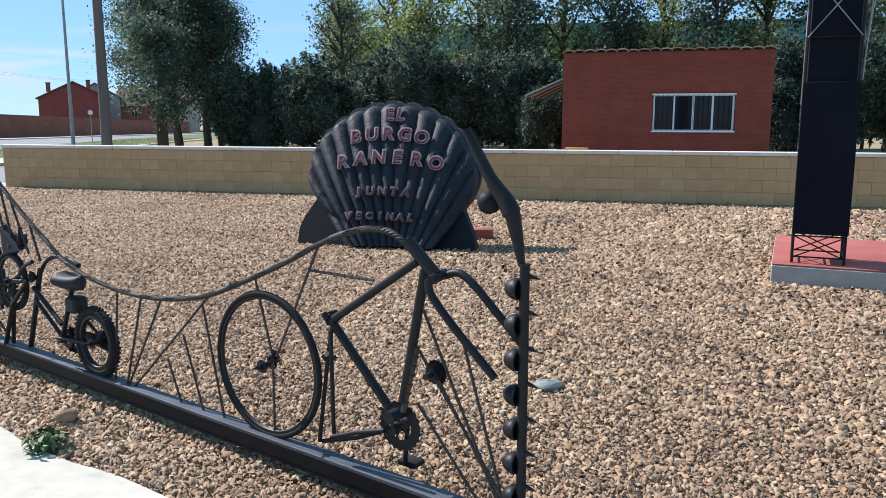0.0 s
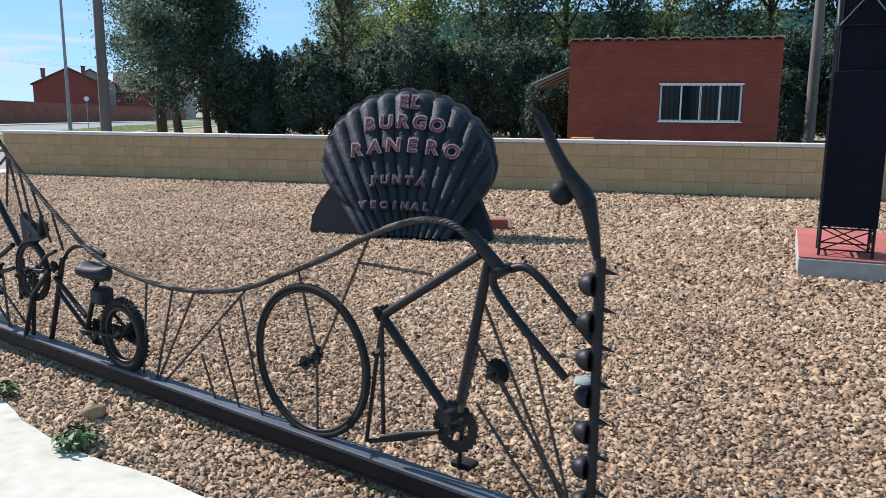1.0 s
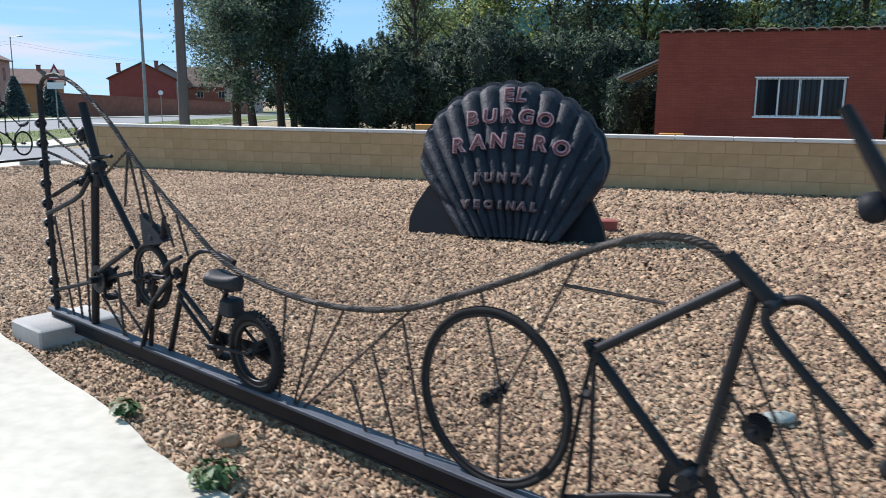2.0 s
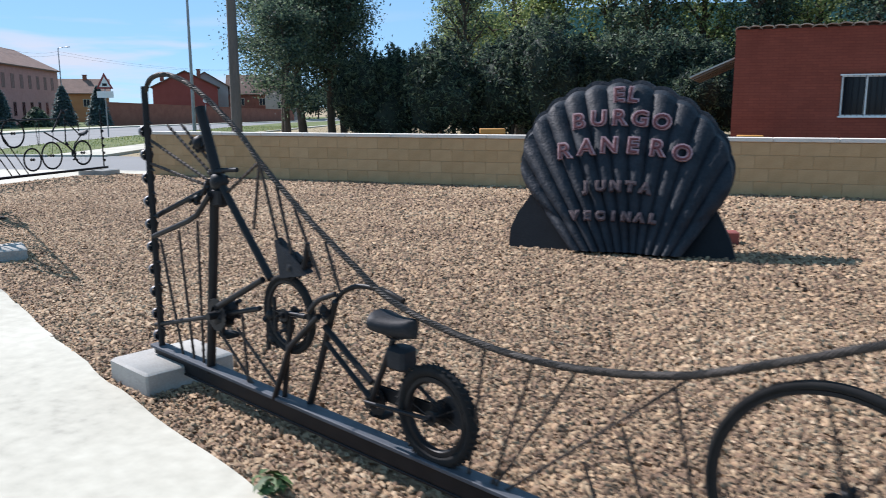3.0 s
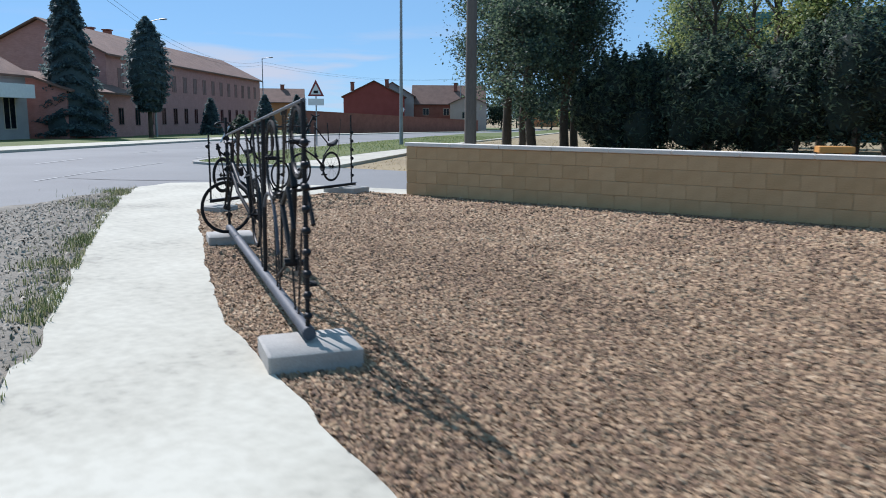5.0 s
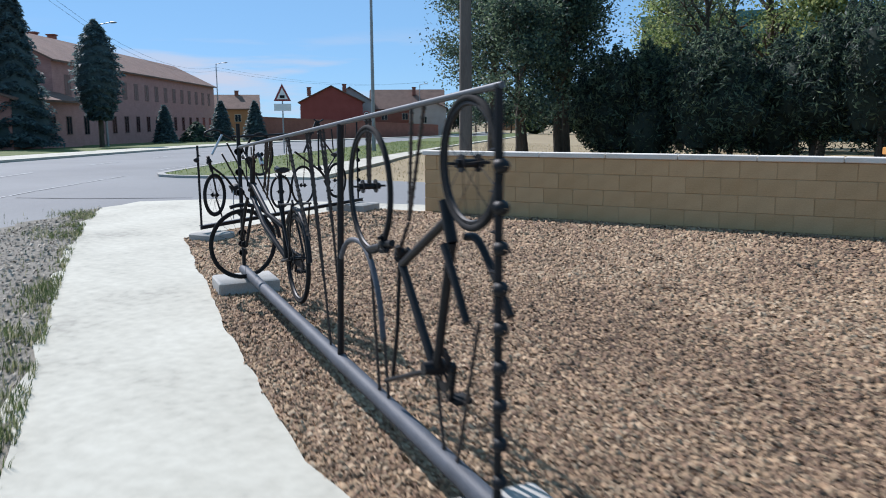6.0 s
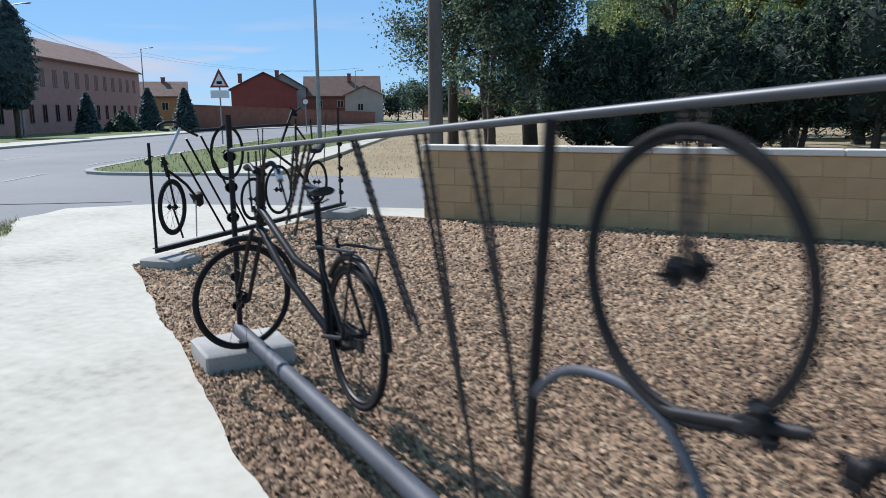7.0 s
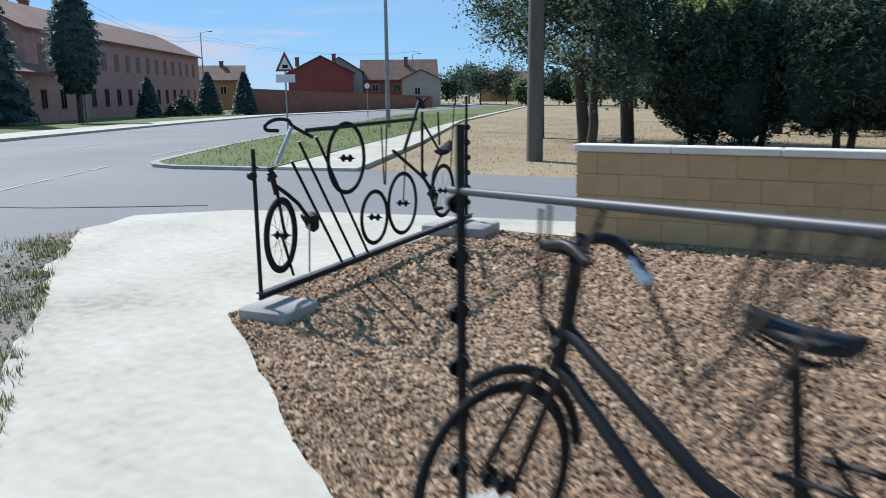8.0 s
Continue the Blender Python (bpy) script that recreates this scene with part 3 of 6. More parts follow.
def lug(panel, s, z, k=0.03, y=0.0, seed=0):
    """A clump of welded clamp parts."""
    rng = random.Random(seed)
    ob = part("clamp", Shape().ball((s, y, z), k * 0.7, k * 0.6, k * 0.7, 10, 6), IRON, panel)
    for i in range(6):
        a, b = rng.uniform(-k, k), rng.uniform(-k, k)
        part("bolt", Shape().tube([(s + a, y - 0.03 + 0.01 * i, z + b), (s + rng.uniform(-k, k), y + rng.uniform(-0.03, 0.03), z + rng.uniform(-k, k))], rng.uniform(0.007, 0.014), 7), IRON, ob)
    return ob


def base_slab(x, y, ang, w=0.52, d=0.46, h=0.105, label="rough grey concrete footing block under the panel's end"):
    ob = part("footing_block", Shape().box(-w / 2, -d / 2, -0.09, w / 2, d / 2, h, 0.012), SLABCON)
    ob.matrix_world = pose(x, y, 0, 0, 0, ang)
    return tagged(ob, label, "concrete block", "footing blocks under the bicycle panels")


def end_post(panel, s, z0, z1, first, step, count, side, mat_cup, r=0.018, y=0.0, k=1.0):
    """An upright with a bell cup and a spike at even steps."""
    post = part("end_post", Shape().tube([(s, y, z0), (s, y, z1)], r, 10), IRON, panel)
    for i in range(count):
        z = first + i * step
        cup = Shape()
        v, n = [], 12
        prof = [(0.0, 0.003), (0.004, 0.014), (0.011, 0.023), (0.022, 0.031), (0.036, 0.036), (0.047, 0.036), (0.050, 0.033), (0.024, 0.028)]
        for x, rr in prof:
            for j in range(n):
                a = 2 * math.pi * j / n
                v.append((s + side * (0.062 - x) * k, y + rr * k * math.cos(a), z + rr * k * math.sin(a) * 0.9))
        cup.add(v, [(a * n + j, a * n + (j + 1) % n, (a + 1) * n + (j + 1) % n, (a + 1) * n + j) for a in range(len(prof) - 1) for j in range(n)])
        part("bell_cup", cup, mat_cup, post)
        part("spike", Shape().tube([(s - side * 0.012, y, z + 0.05), (s - side * 0.04, y, z + 0.046), (s - side * 0.062, y, z + 0.042)], 0.010, 7, 0.001), IRON, post)
    return post


def base_rail(panel, s0, s1, z0, z1, w=0.036, h=0.10):
    """A steel channel with a flat top, a recessed web and a lower flange, clear of the ground between its blocks."""
    k = h * 0.17

    def strip(half, top, bottom, inset=0.0, b=0.003):
        v = []
        for s, z in ((s0 + inset, z0), (s1 - inset, z1)):
            v += [(s, y, z + dz) for y, dz in ((-half, bottom + b), (-half + b, bottom), (half - b, bottom), (half, bottom + b), (half, top - b), (half - b, top), (-half + b, top), (-half, top - b))]
        return Shape().add(v, [(i, i + 8, (i + 1) % 8 + 8, (i + 1) % 8) for i in range(8)] + [tuple(range(8)), tuple(reversed(range(8, 16)))])

    rail = part("base_rail", strip(w, 0, -k), RAILM, panel, "blue-grey painted steel base rail")
    # Web and flange take the darker iron to stand for shade below the top.
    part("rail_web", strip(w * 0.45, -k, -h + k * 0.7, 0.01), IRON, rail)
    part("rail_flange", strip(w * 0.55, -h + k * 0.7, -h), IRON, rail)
    return rail


# first panel: racing frame, a child's bicycle and an upended frame under a swinging rope
P1 = place(-1.528, 2.415, -5.97, 4.215)
ANG1 = math.degrees(math.atan2(4.215 - 2.415, -5.97 + 1.528))
p1 = thing("bicycle_panel", P1, "welded sculpture panel of dark bicycle parts under a swinging wire rope", "bicycle sculpture", "bicycle sculpture panels")
base_slab(-5.91, 4.22, ANG1, 0.42, 0.52, 0.11)
base_slab(-1.42, 2.37, ANG1)
base_rail(p1, -0.05, 4.86, 0.128, 0.165, 0.038, 0.108)
end_post(p1, 0.0, 0.12, 1.06, 0.22, 0.125, 7, 1, IRON, k=1.2)
top = part("bottle_finial", Shape().tube(bent([(0.012, 1.05), (0.022, 1.10), (0.035, 1.16), (0.055, 1.235)], 4), 0.012, 12, 0.029), IRON, p1)
part("finial_body", Shape().tube(bent([(0.053, 1.225), (0.075, 1.262), (0.10, 1.29), (0.13, 1.325)], 4), 0.034, 12, 0.025), IRON, top)
part("finial_neck", Shape().tube(bent([(0.125, 1.32), (0.15, 1.355), (0.19, 1.42), (0.24, 1.50)], 3), 0.024, 12, 0.017), IRON, top)
part("finial_cup", Shape().ball((0.15, -0.01, 1.255), 0.042, 0.042, 0.042, 14, 10), CASTFOOT, top)
rope(p1, [(0.49, 1.07), (0.58, 1.115), (0.69, 1.12), (0.82, 1.09), (0.97, 1.03), (1.2, 0.92), (1.44, 0.82), (1.741, 0.71), (2.126, 0.65), (2.502, 0.655), (2.901, 0.725), (3.175, 0.86), (3.469, 1.03), (3.751, 1.22), (3.914, 1.35), (4.143, 1.49), (4.335, 1.58), (4.493, 1.625), (4.623, 1.635), (4.728, 1.61), (4.784, 1.55)])
# racing frame, standing on its rear end
bar(p1, (0.50, 1.09), (0.37, 0.975), r=0.024, name="head_tube")
bar(p1, (0.455, 1.02), (0.90, 0.725), r=0.017)
bar(p1, (0.42, 0.99), (0.53, 0.46), r=0.019)
bar(p1, (0.90, 0.72), (0.60, 0.42), r=0.018)
bar(p1, (0.36, 0.97), (0.30, 0.985), (0.235, 0.95), (0.13, 0.855), (0.01, 0.745), r=0.015, y=-0.045, name="fork_blade", curve=True)
bar(p1, (0.37, 0.97), (0.36, 0.915), (0.26, 0.81), (0.17, 0.73), (0.085, 0.655), r=0.015, y=0.045, name="fork_blade", curve=True)
part("fork_crown", Shape().tube([(0.365, -0.05, 0.975), (0.365, 0.05, 0.965)], 0.02, 10), IRON, p1)
lug(p1, 0.915, 0.735, 0.026, seed=3)
bar(p1, (0.915, 0.71), (0.945, 0.57), (1.01, 0.17), r=0.009, y=-0.02, name="seat_stay")
bar(p1, (0.89, 0.69), (0.885, 0.25), r=0.009, y=0.02, name="seat_stay")
lug(p1, 0.92, 0.575, 0.018, seed=4)
bar(p1, (0.89, 0.235), (0.75, 0.29), (0.60, 0.335), r=0.010, y=0.03, name="chain_stay")
bar(p1, (1.0, 0.17), (0.80, 0.235), (0.60, 0.325), r=0.010, y=-0.03, name="chain_stay")
crank(p1, 0.58, 0.335, 0.105, -0.04, (0.02, -0.19))
part("bottom_bracket", Shape().tube([(0.565, -0.05, 0.40), (0.565, 0.05, 0.40)], 0.026, 12), IRON, p1)
sprocket(p1, 0.385, 0.60, 0.05)
rod(p1, (0.46, 0.69), (0.53, 0.42), r=0.012)
wheel(p1, 1.305, 0.46, 0.336, 0.0135, label="bare racing wheel with no spokes")
lug(p1, 1.27, 0.505, 0.022, seed=7)
for a in ([(0.43, 0.84), (0.08, 0.14)], [(0.46, 0.69), (0.03, 0.14)], [(0.36, 0.58), (0.05, 0.13)], [(0.46, 0.47), (0.16, 0.13)], [(0.26, 0.78), (0.06, 0.14)], [(0.97, 1.02), (1.24, 0.51)],
          [(1.36, 0.84), (1.265, 0.50), (1.27, 0.13)], [(1.02, 0.92), (0.67, 0.92)], [(1.741, 0.67), (1.616, 0.12)], [(2.040, 0.35), (1.943, 0.12)], [(1.905, 0.50), (1.770, 0.12)], [(1.702, 0.71), (2.377, 0.12)],
          [(2.078, 0.64), (2.415, 0.12)], [(2.242, 0.64), (2.425, 0.12)], [(2.454, 0.65), (2.531, 0.12)]):
    rod(p1, *a)
# child's bicycle
wheel(p1, 2.690, 0.325, 0.20, 0.024, spokes=10, knobs=True, label="small knobbly wheel of a child's bicycle")
sprocket(p1, 2.690, 0.325, 0.055, -0.02)
part("chain_case", Shape().disc((2.656, -0.05, 0.33), 0.065, 0.02), SADDLE, p1)
saddle(p1, 2.895, 0.64, 0.215, 0.14, turn=180, thick=1.25)
bar(p1, (2.905, 0.60), (3.047, 0.30), r=0.014, name="seat_tube")
part("rear_reflector_bracket", Shape().box(2.822, -0.045, 0.47, 2.920, 0.045, 0.56, 0.012), SADDLE, p1)
bar(p1, (3.341, 0.55), (3.047, 0.37), r=0.014)
bar(p1, (3.331, 0.48), (3.057, 0.30), r=0.012)
bar(p1, (3.047, 0.30), (2.690, 0.325), r=0.008, y=0.04, name="chain_stay")
bar(p1, (2.989, 0.50), (2.690, 0.325), r=0.008, y=-0.04, name="seat_stay")
part("chain_guard", Shape().box(2.734, -0.055, 0.285, 3.067, -0.045, 0.345, 0.004), IRON, p1)
crank(p1, 3.057, 0.28, 0.06, -0.03, (0.07, -0.10))
bar(p1, (3.302, 0.66), (3.400, 0.40), (3.508, 0.13), r=0.016, name="fork_blade", y=-0.03)
bar(p1, (3.341, 0.60), (3.557, 0.42), (3.692, 0.14), r=0.014, name="fork_blade", y=0.03)
bar(p1, (3.341, 0.63), (3.273, 0.70), (3.165, 0.745), (2.998, 0.745), (2.910, 0.72), r=0.011, name="handlebar", curve=True, y=-0.05)
bar(p1, (3.341, 0.63), (3.273, 0.69), (3.165, 0.735), r=0.011, name="handlebar", curve=True, y=0.08)
part("grip", Shape().tube([(3.038, -0.05, 0.748), (2.910, -0.05, 0.72)], 0.016, 8), RUBBER, p1)
lug(p1, 3.341, 0.62, 0.03, seed=9)
# gear wheel cluster
wheel(p1, 3.591, 0.56, 0.185, 0.016, hub=True, spokes=8)
lug(p1, 3.537, 0.775, 0.06, seed=11)
part("saddle_nose", Shape().add([(3.654, -0.02, 0.90), (3.596, -0.04, 0.74), (3.439, -0.03, 0.77), (3.654, 0.02, 0.89), (3.596, 0.04, 0.73), (3.439, 0.03, 0.76)], [(0, 1, 2), (5, 4, 3), (0, 3, 4, 1), (1, 4, 5, 2), (2, 5, 3, 0)]), SADDLE, p1, smooth=False)
lug(p1, 3.498, 0.80, 0.04, y=-0.03, seed=12)
bar(p1, (3.635, 0.88), (3.576, 0.78), r=0.012, name="brake_lever")
bar(p1, (3.439, 0.90), (3.478, 0.76), r=0.012, name="brake_lever")
bar(p1, (3.576, 0.56), (3.654, 0.14), r=0.013, name="fork_blade")
# upended frame beside the far post
bar(p1, (4.249, 1.47), (4.115, 1.13), r=0.026)
bar(p1, (4.115, 1.13), (3.721, 0.70), r=0.019)
part("lug_plate", Shape().box(4.07, -0.03, 1.0, 4.145, 0.03, 1.09, 0.012), IRON, p1)
bar(p1, (4.152, 1.10), (4.290, 0.12), r=0.024)
bar(p1, (4.106, 1.12), (4.235, 1.09), (4.345, 1.05), (4.815, 0.89), r=0.014, y=-0.04, name="fork_blade")
bar(p1, (4.134, 1.06), (4.263, 0.95), (4.354, 0.91), (4.728, 0.79), r=0.014, y=0.04, name="fork_blade")
lug(p1, 4.115, 1.12, 0.07, seed=13)
lug(p1, 4.272, 1.30, 0.055, seed=14)
lug(p1, 4.208, 1.09, 0.045, seed=41)
lug(p1, 4.327, 1.02, 0.03, seed=15)
bar(p1, (4.106, 1.175), (3.952, 1.185), r=0.011, name="handlebar")
bar(p1, (4.850, 0.27), (4.244, 0.43), (3.817, 0.545), r=0.012, name="chain_stay")
bar(p1, (4.124, 0.51), (3.741, 0.70), r=0.015, name="chain_stay", y=0.03)
sprocket(p1, 4.143, 0.46, 0.075)
crank(p1, 4.152, 0.46, 0.085, 0.03, (0.05, -0.13))
lug(p1, 4.161, 0.44, 0.075, seed=16)
lug(p1, 4.115, 0.49, 0.06, y=-0.03, seed=42)
lug(p1, 3.731, 0.53, 0.04, seed=43)
lug(p1, 3.721, 0.42, 0.035, seed=44)
lug(p1, 3.615, 0.50, 0.035, seed=45)
bar(p1, (3.751, 0.60), (3.760, 0.36), r=0.012, name="derailleur_cage")
bar(p1, (3.702, 0.62), (3.692, 0.38), r=0.010, name="derailleur_cage")
bar(p1, (3.591, 0.56), (3.469, 0.57), r=0.012, name="hub_arm")
for a in ([(4.763, 1.30), (4.179, 1.11)], [(4.806, 1.18), (4.263, 1.10)], [(4.571, 1.38), (4.152, 1.14)], [(4.437, 1.39), (4.124, 1.17)], [(4.086, 1.05), (3.770, 1.23)], [(3.770, 1.23), (3.837, 0.92)], [(3.770, 1.23), (3.625, 0.80)],
          [(3.654, 1.15), (3.557, 0.84)], [(3.527, 1.05), (3.361, 0.75)], [(3.322, 0.92), (3.233, 0.72)], [(4.728, 0.77), (4.553, 0.12)], [(4.527, 0.84), (4.446, 0.12)], [(4.335, 0.91), (4.354, 0.12)], [(4.179, 0.36), (3.876, 0.13)], [(4.019, 0.41), (3.684, 0.18)], [(3.972, 0.50), (3.943, 0.13)]):
    rod(p1, *a, r=0.007)
end_post(p1, 4.793, 0.1, 1.58, 0.22, 0.125, 10, 1, CUPMETAL)

# second panel: sloping pipe, two hanging wheels, a frame and a town bicycle
P2 = place(-9.87, 6.4, -13.555, 9.13)
ANG2 = math.degrees(math.atan2(9.13 - 6.4, -13.555 + 9.87))
p2 = thing("bicycle_panel", P2, "welded sculpture panel of bicycle wheels and frames below a sloping pipe", "bicycle sculpture", "bicycle sculpture panels")
base_slab(-9.86, 6.40, ANG2, 0.46, 0.54)
base_slab(-13.55, 9.13, ANG2, 0.42, 0.50, 0.095)
part("base_rail", Shape().tube([(-0.05, 0, 0.16), (4.62, 0, 0.155)], 0.041, 14), RAILM, p2, "blue-grey painted steel pipe rail")
end_post(p2, -0.01, 0.13, 1.50, 0.26, 0.125, 9, -1, IRON, 0.015, k=0.75)
end_post(p2, 4.59, 0.13, 1.38, 0.30, 0.17, 6, 1, IRON, 0.016)
part("top_pipe", Shape().tube([(-0.03, 0, 1.496), (4.66, 0, 1.182)], 0.0115, 12), PIPEM, p2, "sloping blue-grey steel pipe")
wheel(p2, 1.21, 1.095, 0.285, 0.0115, spokes=0, hub_z=1.11, label="hanging bare bicycle wheel")
wheel(p2, 0.19, 1.258, 0.222, 0.013, spokes=14, label="small hanging bicycle wheel with spokes")
bar(p2, (1.63, 1.38), (1.74, 0.15), r=0.017, name="upright")
bar(p2, (1.70, 0.70), (1.60, 0.79), (1.49, 0.832), (1.34, 0.838), (1.235, 0.79), (1.15, 0.70), (1.09, 0.58), (1.06, 0.44), r=0.013, name="mudguard", curve=True, mat=RAILM)
bar(p2, (1.24, 0.825), (1.10, 0.855), (0.93, 0.895), r=0.014, name="saddle_post")
lug(p2, 1.02, 0.875, 0.04, seed=51)
bar(p2, (0.82, 0.82), (0.36, 1.06), r=0.017)
bar(p2, (0.39, 1.12), (0.33, 0.98), r=0.022, name="head_tube")
bar(p2, (0.82, 0.83), (0.50, 0.49), r=0.017)
bar(p2, (0.33, 0.98), (0.47, 0.50), r=0.018)
lug(p2, 0.84, 0.87, 0.035, seed=21)
part("bottom_bracket", Shape().tube([(0.485, -0.05, 0.49), (0.485, 0.05, 0.49)], 0.026, 12), IRON, p2)
crank(p2, 0.485, 0.48, 0.09, -0.03, (0.05, -0.15))
bar(p2, (0.31, 1.0), (0.22, 1.0), (0.10, 0.90), (-0.01, 0.79), r=0.014, y=-0.045, name="fork_blade", curve=True)
bar(p2, (0.30, 0.98), (0.20, 0.86), (0.12, 0.75), r=0.014, y=0.045, name="fork_blade", curve=True)
bar(p2, (0.84, 0.85), (0.88, 0.55), (0.95, 0.30), r=0.009, name="seat_stay")
bar(p2, (0.95, 0.30), (0.49, 0.48), r=0.010, name="chain_stay", y=0.03)
for a in ([(0.69, 1.46), (0.73, 1.01)], [(0.56, 1.47), (0.73, 1.01)], [(0.74, 1.0), (0.84, 0.88)], [(2.25, 1.35), (1.92, 0.2)], [(1.95, 1.37), (1.74, 0.56)], [(2.78, 1.31), (2.6, 1.07), (2.30, 0.72)], [(2.82, 1.31), (2.63, 1.07), (2.36, 0.74)], [(2.31, 1.345), (2.03, 0.55)], [(2.02, 1.37), (1.80, 0.80)], [(3.46, 1.26), (3.54, 1.06)], [(3.40, 1.26), (3.50, 1.06)], [(1.18, 1.43), (1.20, 1.12)], [(1.23, 1.43), (1.22, 1.12)], [(0.47, 0.45), (0.40, 0.17)],
          [(1.05, 0.46), (1.0, 0.17)], [(1.22, 0.83), (1.12, 0.17)], [(0.12, 0.75), (0.30, 0.17)], [(3.95, 1.14), (4.05, 0.92)], [(3.9, 1.22), (4.05, 0.95)], [(3.3, 1.27), (3.62, 0.9)], [(3.25, 1.27), (3.50, 0.86)]):
    rod(p2, *a, r=0.007)
# town bicycle at the far end
RY, rear = -0.115, (3.12, 0.475)
wheel(p2, *rear, 0.31, 0.015, spokes=20, y=RY, label="spoked rear wheel of the town bicycle")
steer, fc = 1.35, Vector((4.275, 0.05, 0.425))
across = Vector((math.cos(steer), -math.sin(steer), 0))
wheel(p2, fc.x, fc.z, 0.285, 0.012, y=fc.y, turn=steer, spokes=16, label="front wheel turned sideways")
part("mudguard", Shape().tube([fc + (across * math.cos(g) + Vector((0, 0, math.sin(g)))) * 0.315 for g in (radians(4 + 8 * k) for k in range(14))], 0.016, 9), IRON, p2)
part("frame_tube", Shape().tube([(4.07, 0, 0.827), (3.73, -0.015, 0.642), (3.42, -0.10, 0.44)], 0.018, 10), IRON, p2)
part("frame_tube", Shape().tube([(4.02, 0, 0.918), (3.58, -0.02, 0.735), (3.43, -0.09, 0.66)], 0.018, 10), IRON, p2)
bar(p2, (3.985, 1.13), (4.035, 0.91), (4.07, 0.81), r=0.02, name="head_tube")
for o in (-0.06, 0.06):
    tip = fc + Vector((math.sin(steer), math.cos(steer), 0)) * o
    part("fork_blade", Shape().tube([(4.07, o * 0.6, 0.81), (4.11 + o * 0.3, 0.02 + o * 0.4, 0.74), tip], 0.012, 8), IRON, p2)
bar(p2, (4.02, 1.13), (3.912, 1.152), (3.83, 1.125), (3.78, 1.08), r=0.013, y=-0.03, name="handlebar", curve=True)
bar(p2, (4.02, 1.13), (3.93, 1.145), (3.85, 1.12), r=0.012, y=0.07, name="handlebar", curve=True)
part("handlebar_stem", Shape().tube([(4.02, -0.03, 1.13), (4.0, 0.02, 1.12), (4.02, 0.07, 1.13)], 0.015, 8), IRON, p2)
part("grip", Shape().tube([(3.83, -0.03, 1.122), (3.778, -0.03, 1.078)], 0.016, 8), CHROME, p2)
bar(p2, (3.78, 1.075), (3.708, 0.99), (3.66, 0.90), r=0.005, y=-0.03, name="brake_cable", curve=True)
bar(p2, (4.14, 1.20), (4.15, 1.05), (4.18, 0.92), r=0.005, name="brake_cable", y=-0.02)
bar(p2, (4.10, 1.20), (4.11, 1.05), (4.08, 0.90), r=0.005, name="brake_cable", y=0.03)
saddle(p2, 3.46, 1.055, 0.24, 0.085, y=-0.09, turn=0, thick=0.6)
part("seat_tube", Shape().tube([(3.46, -0.09, 1.04), (3.44, -0.09, 0.86), (3.40, -0.10, 0.43)], 0.015, 9), IRON, p2)
for o in (-0.06, 0.06):
    bar(p2, (3.46, 0.80), (3.35, 0.825), (2.95, 0.865), r=0.007, name="luggage_rack", y=RY + o)
    bar(p2, (2.98, 0.862), rear, r=0.006, name="rack_strut", y=RY + o)
    bar(p2, (3.38, 0.42), rear, r=0.010, name="chain_stay", y=RY + o * 0.8)
    bar(p2, (3.43, 0.84), rear, r=0.008, name="seat_stay", y=RY + o * 0.8)
part("mudguard", Shape().tube([(rear[0] + 0.336 * math.cos(g), RY, rear[1] + 0.336 * math.sin(g)) for g in (radians(40 + 8 * k) for k in range(18))], 0.016, 9), IRON, p2)
part("chain_case", Shape().box(3.14, RY - 0.055, 0.385, 3.50, RY - 0.035, 0.485, 0.012), SADDLE, p2)
crank(p2, 3.42, 0.43, 0.09, RY - 0.02, (0.10, -0.12))
lug(p2, 4.0, 1.12, 0.032, seed=23)
lug(p2, 4.05, 0.90, 0.035, seed=24)

# third panel: diagonal bars, standing wheels and two upended bicycles
P3 = place(-16.03, 10.98, -16.3, 14.65)
ANG3 = math.degrees(math.atan2(14.65 - 10.98, -16.3 + 16.03))
p3 = thing("bicycle_panel", P3, "welded sculpture panel of upended bicycles, small wheels and diagonal bars", "bicycle sculpture", "bicycle sculpture panels")
base_slab(-15.97, 11.10, ANG3, 0.40, 0.38, 0.07)
base_slab(-16.28, 14.42, ANG3, 0.5, 0.7)
base_rail(p3, 0.0, 3.75, 0.165, 0.165, 0.028, 0.05)
end_post(p3, 0.02, 0.13, 1.12, 0.95, 0.12, 1, -1, IRON, 0.014)
end_post(p3, 3.62, 0.13, 1.42, 0.30, 0.16, 6, 1, IRON, 0.014)
bar(p3, (0.64, 1.21), (2.42, 1.23), r=0.016, name="top_bar")
bar(p3, (0.30, 1.225), (0.18, 1.235), (0.17, 1.27), (0.28, 1.30), (0.42, 1.29), (0.48, 1.245), (0.71, 1.16), r=0.013, name="drop_handlebar", curve=True)
bar(p3, (0.46, 1.24), (0.26, 1.0), r=0.014, name="stem", mat=CHROME)
bar(p3, (0.19, 0.99), (0.25, 0.80), r=0.02, name="head_tube")
lug(p3, 0.21, 0.93, 0.045, seed=31)
wheel(p3, 0.28, 0.51, 0.265, 0.018, spokes=14, turn=-0.22, label="spoked front wheel")
bar(p3, (0.24, 0.86), (0.38, 0.78), (0.50, 0.70), (0.63, 0.57), r=0.014)
saddle(p3, 0.66, 0.54, 0.15, 0.14, tilt=60)
bar(p3, (0.63, 0.57), (0.60, 0.18), r=0.007, name="seat_post", mat=CHROME)
bar(p3, (0.22, 0.80), (0.28, 0.52), r=0.011, name="fork_blade", y=-0.03)
bar(p3, (0.28, 0.52), (0.40, 0.20), r=0.010, name="chain_stay")
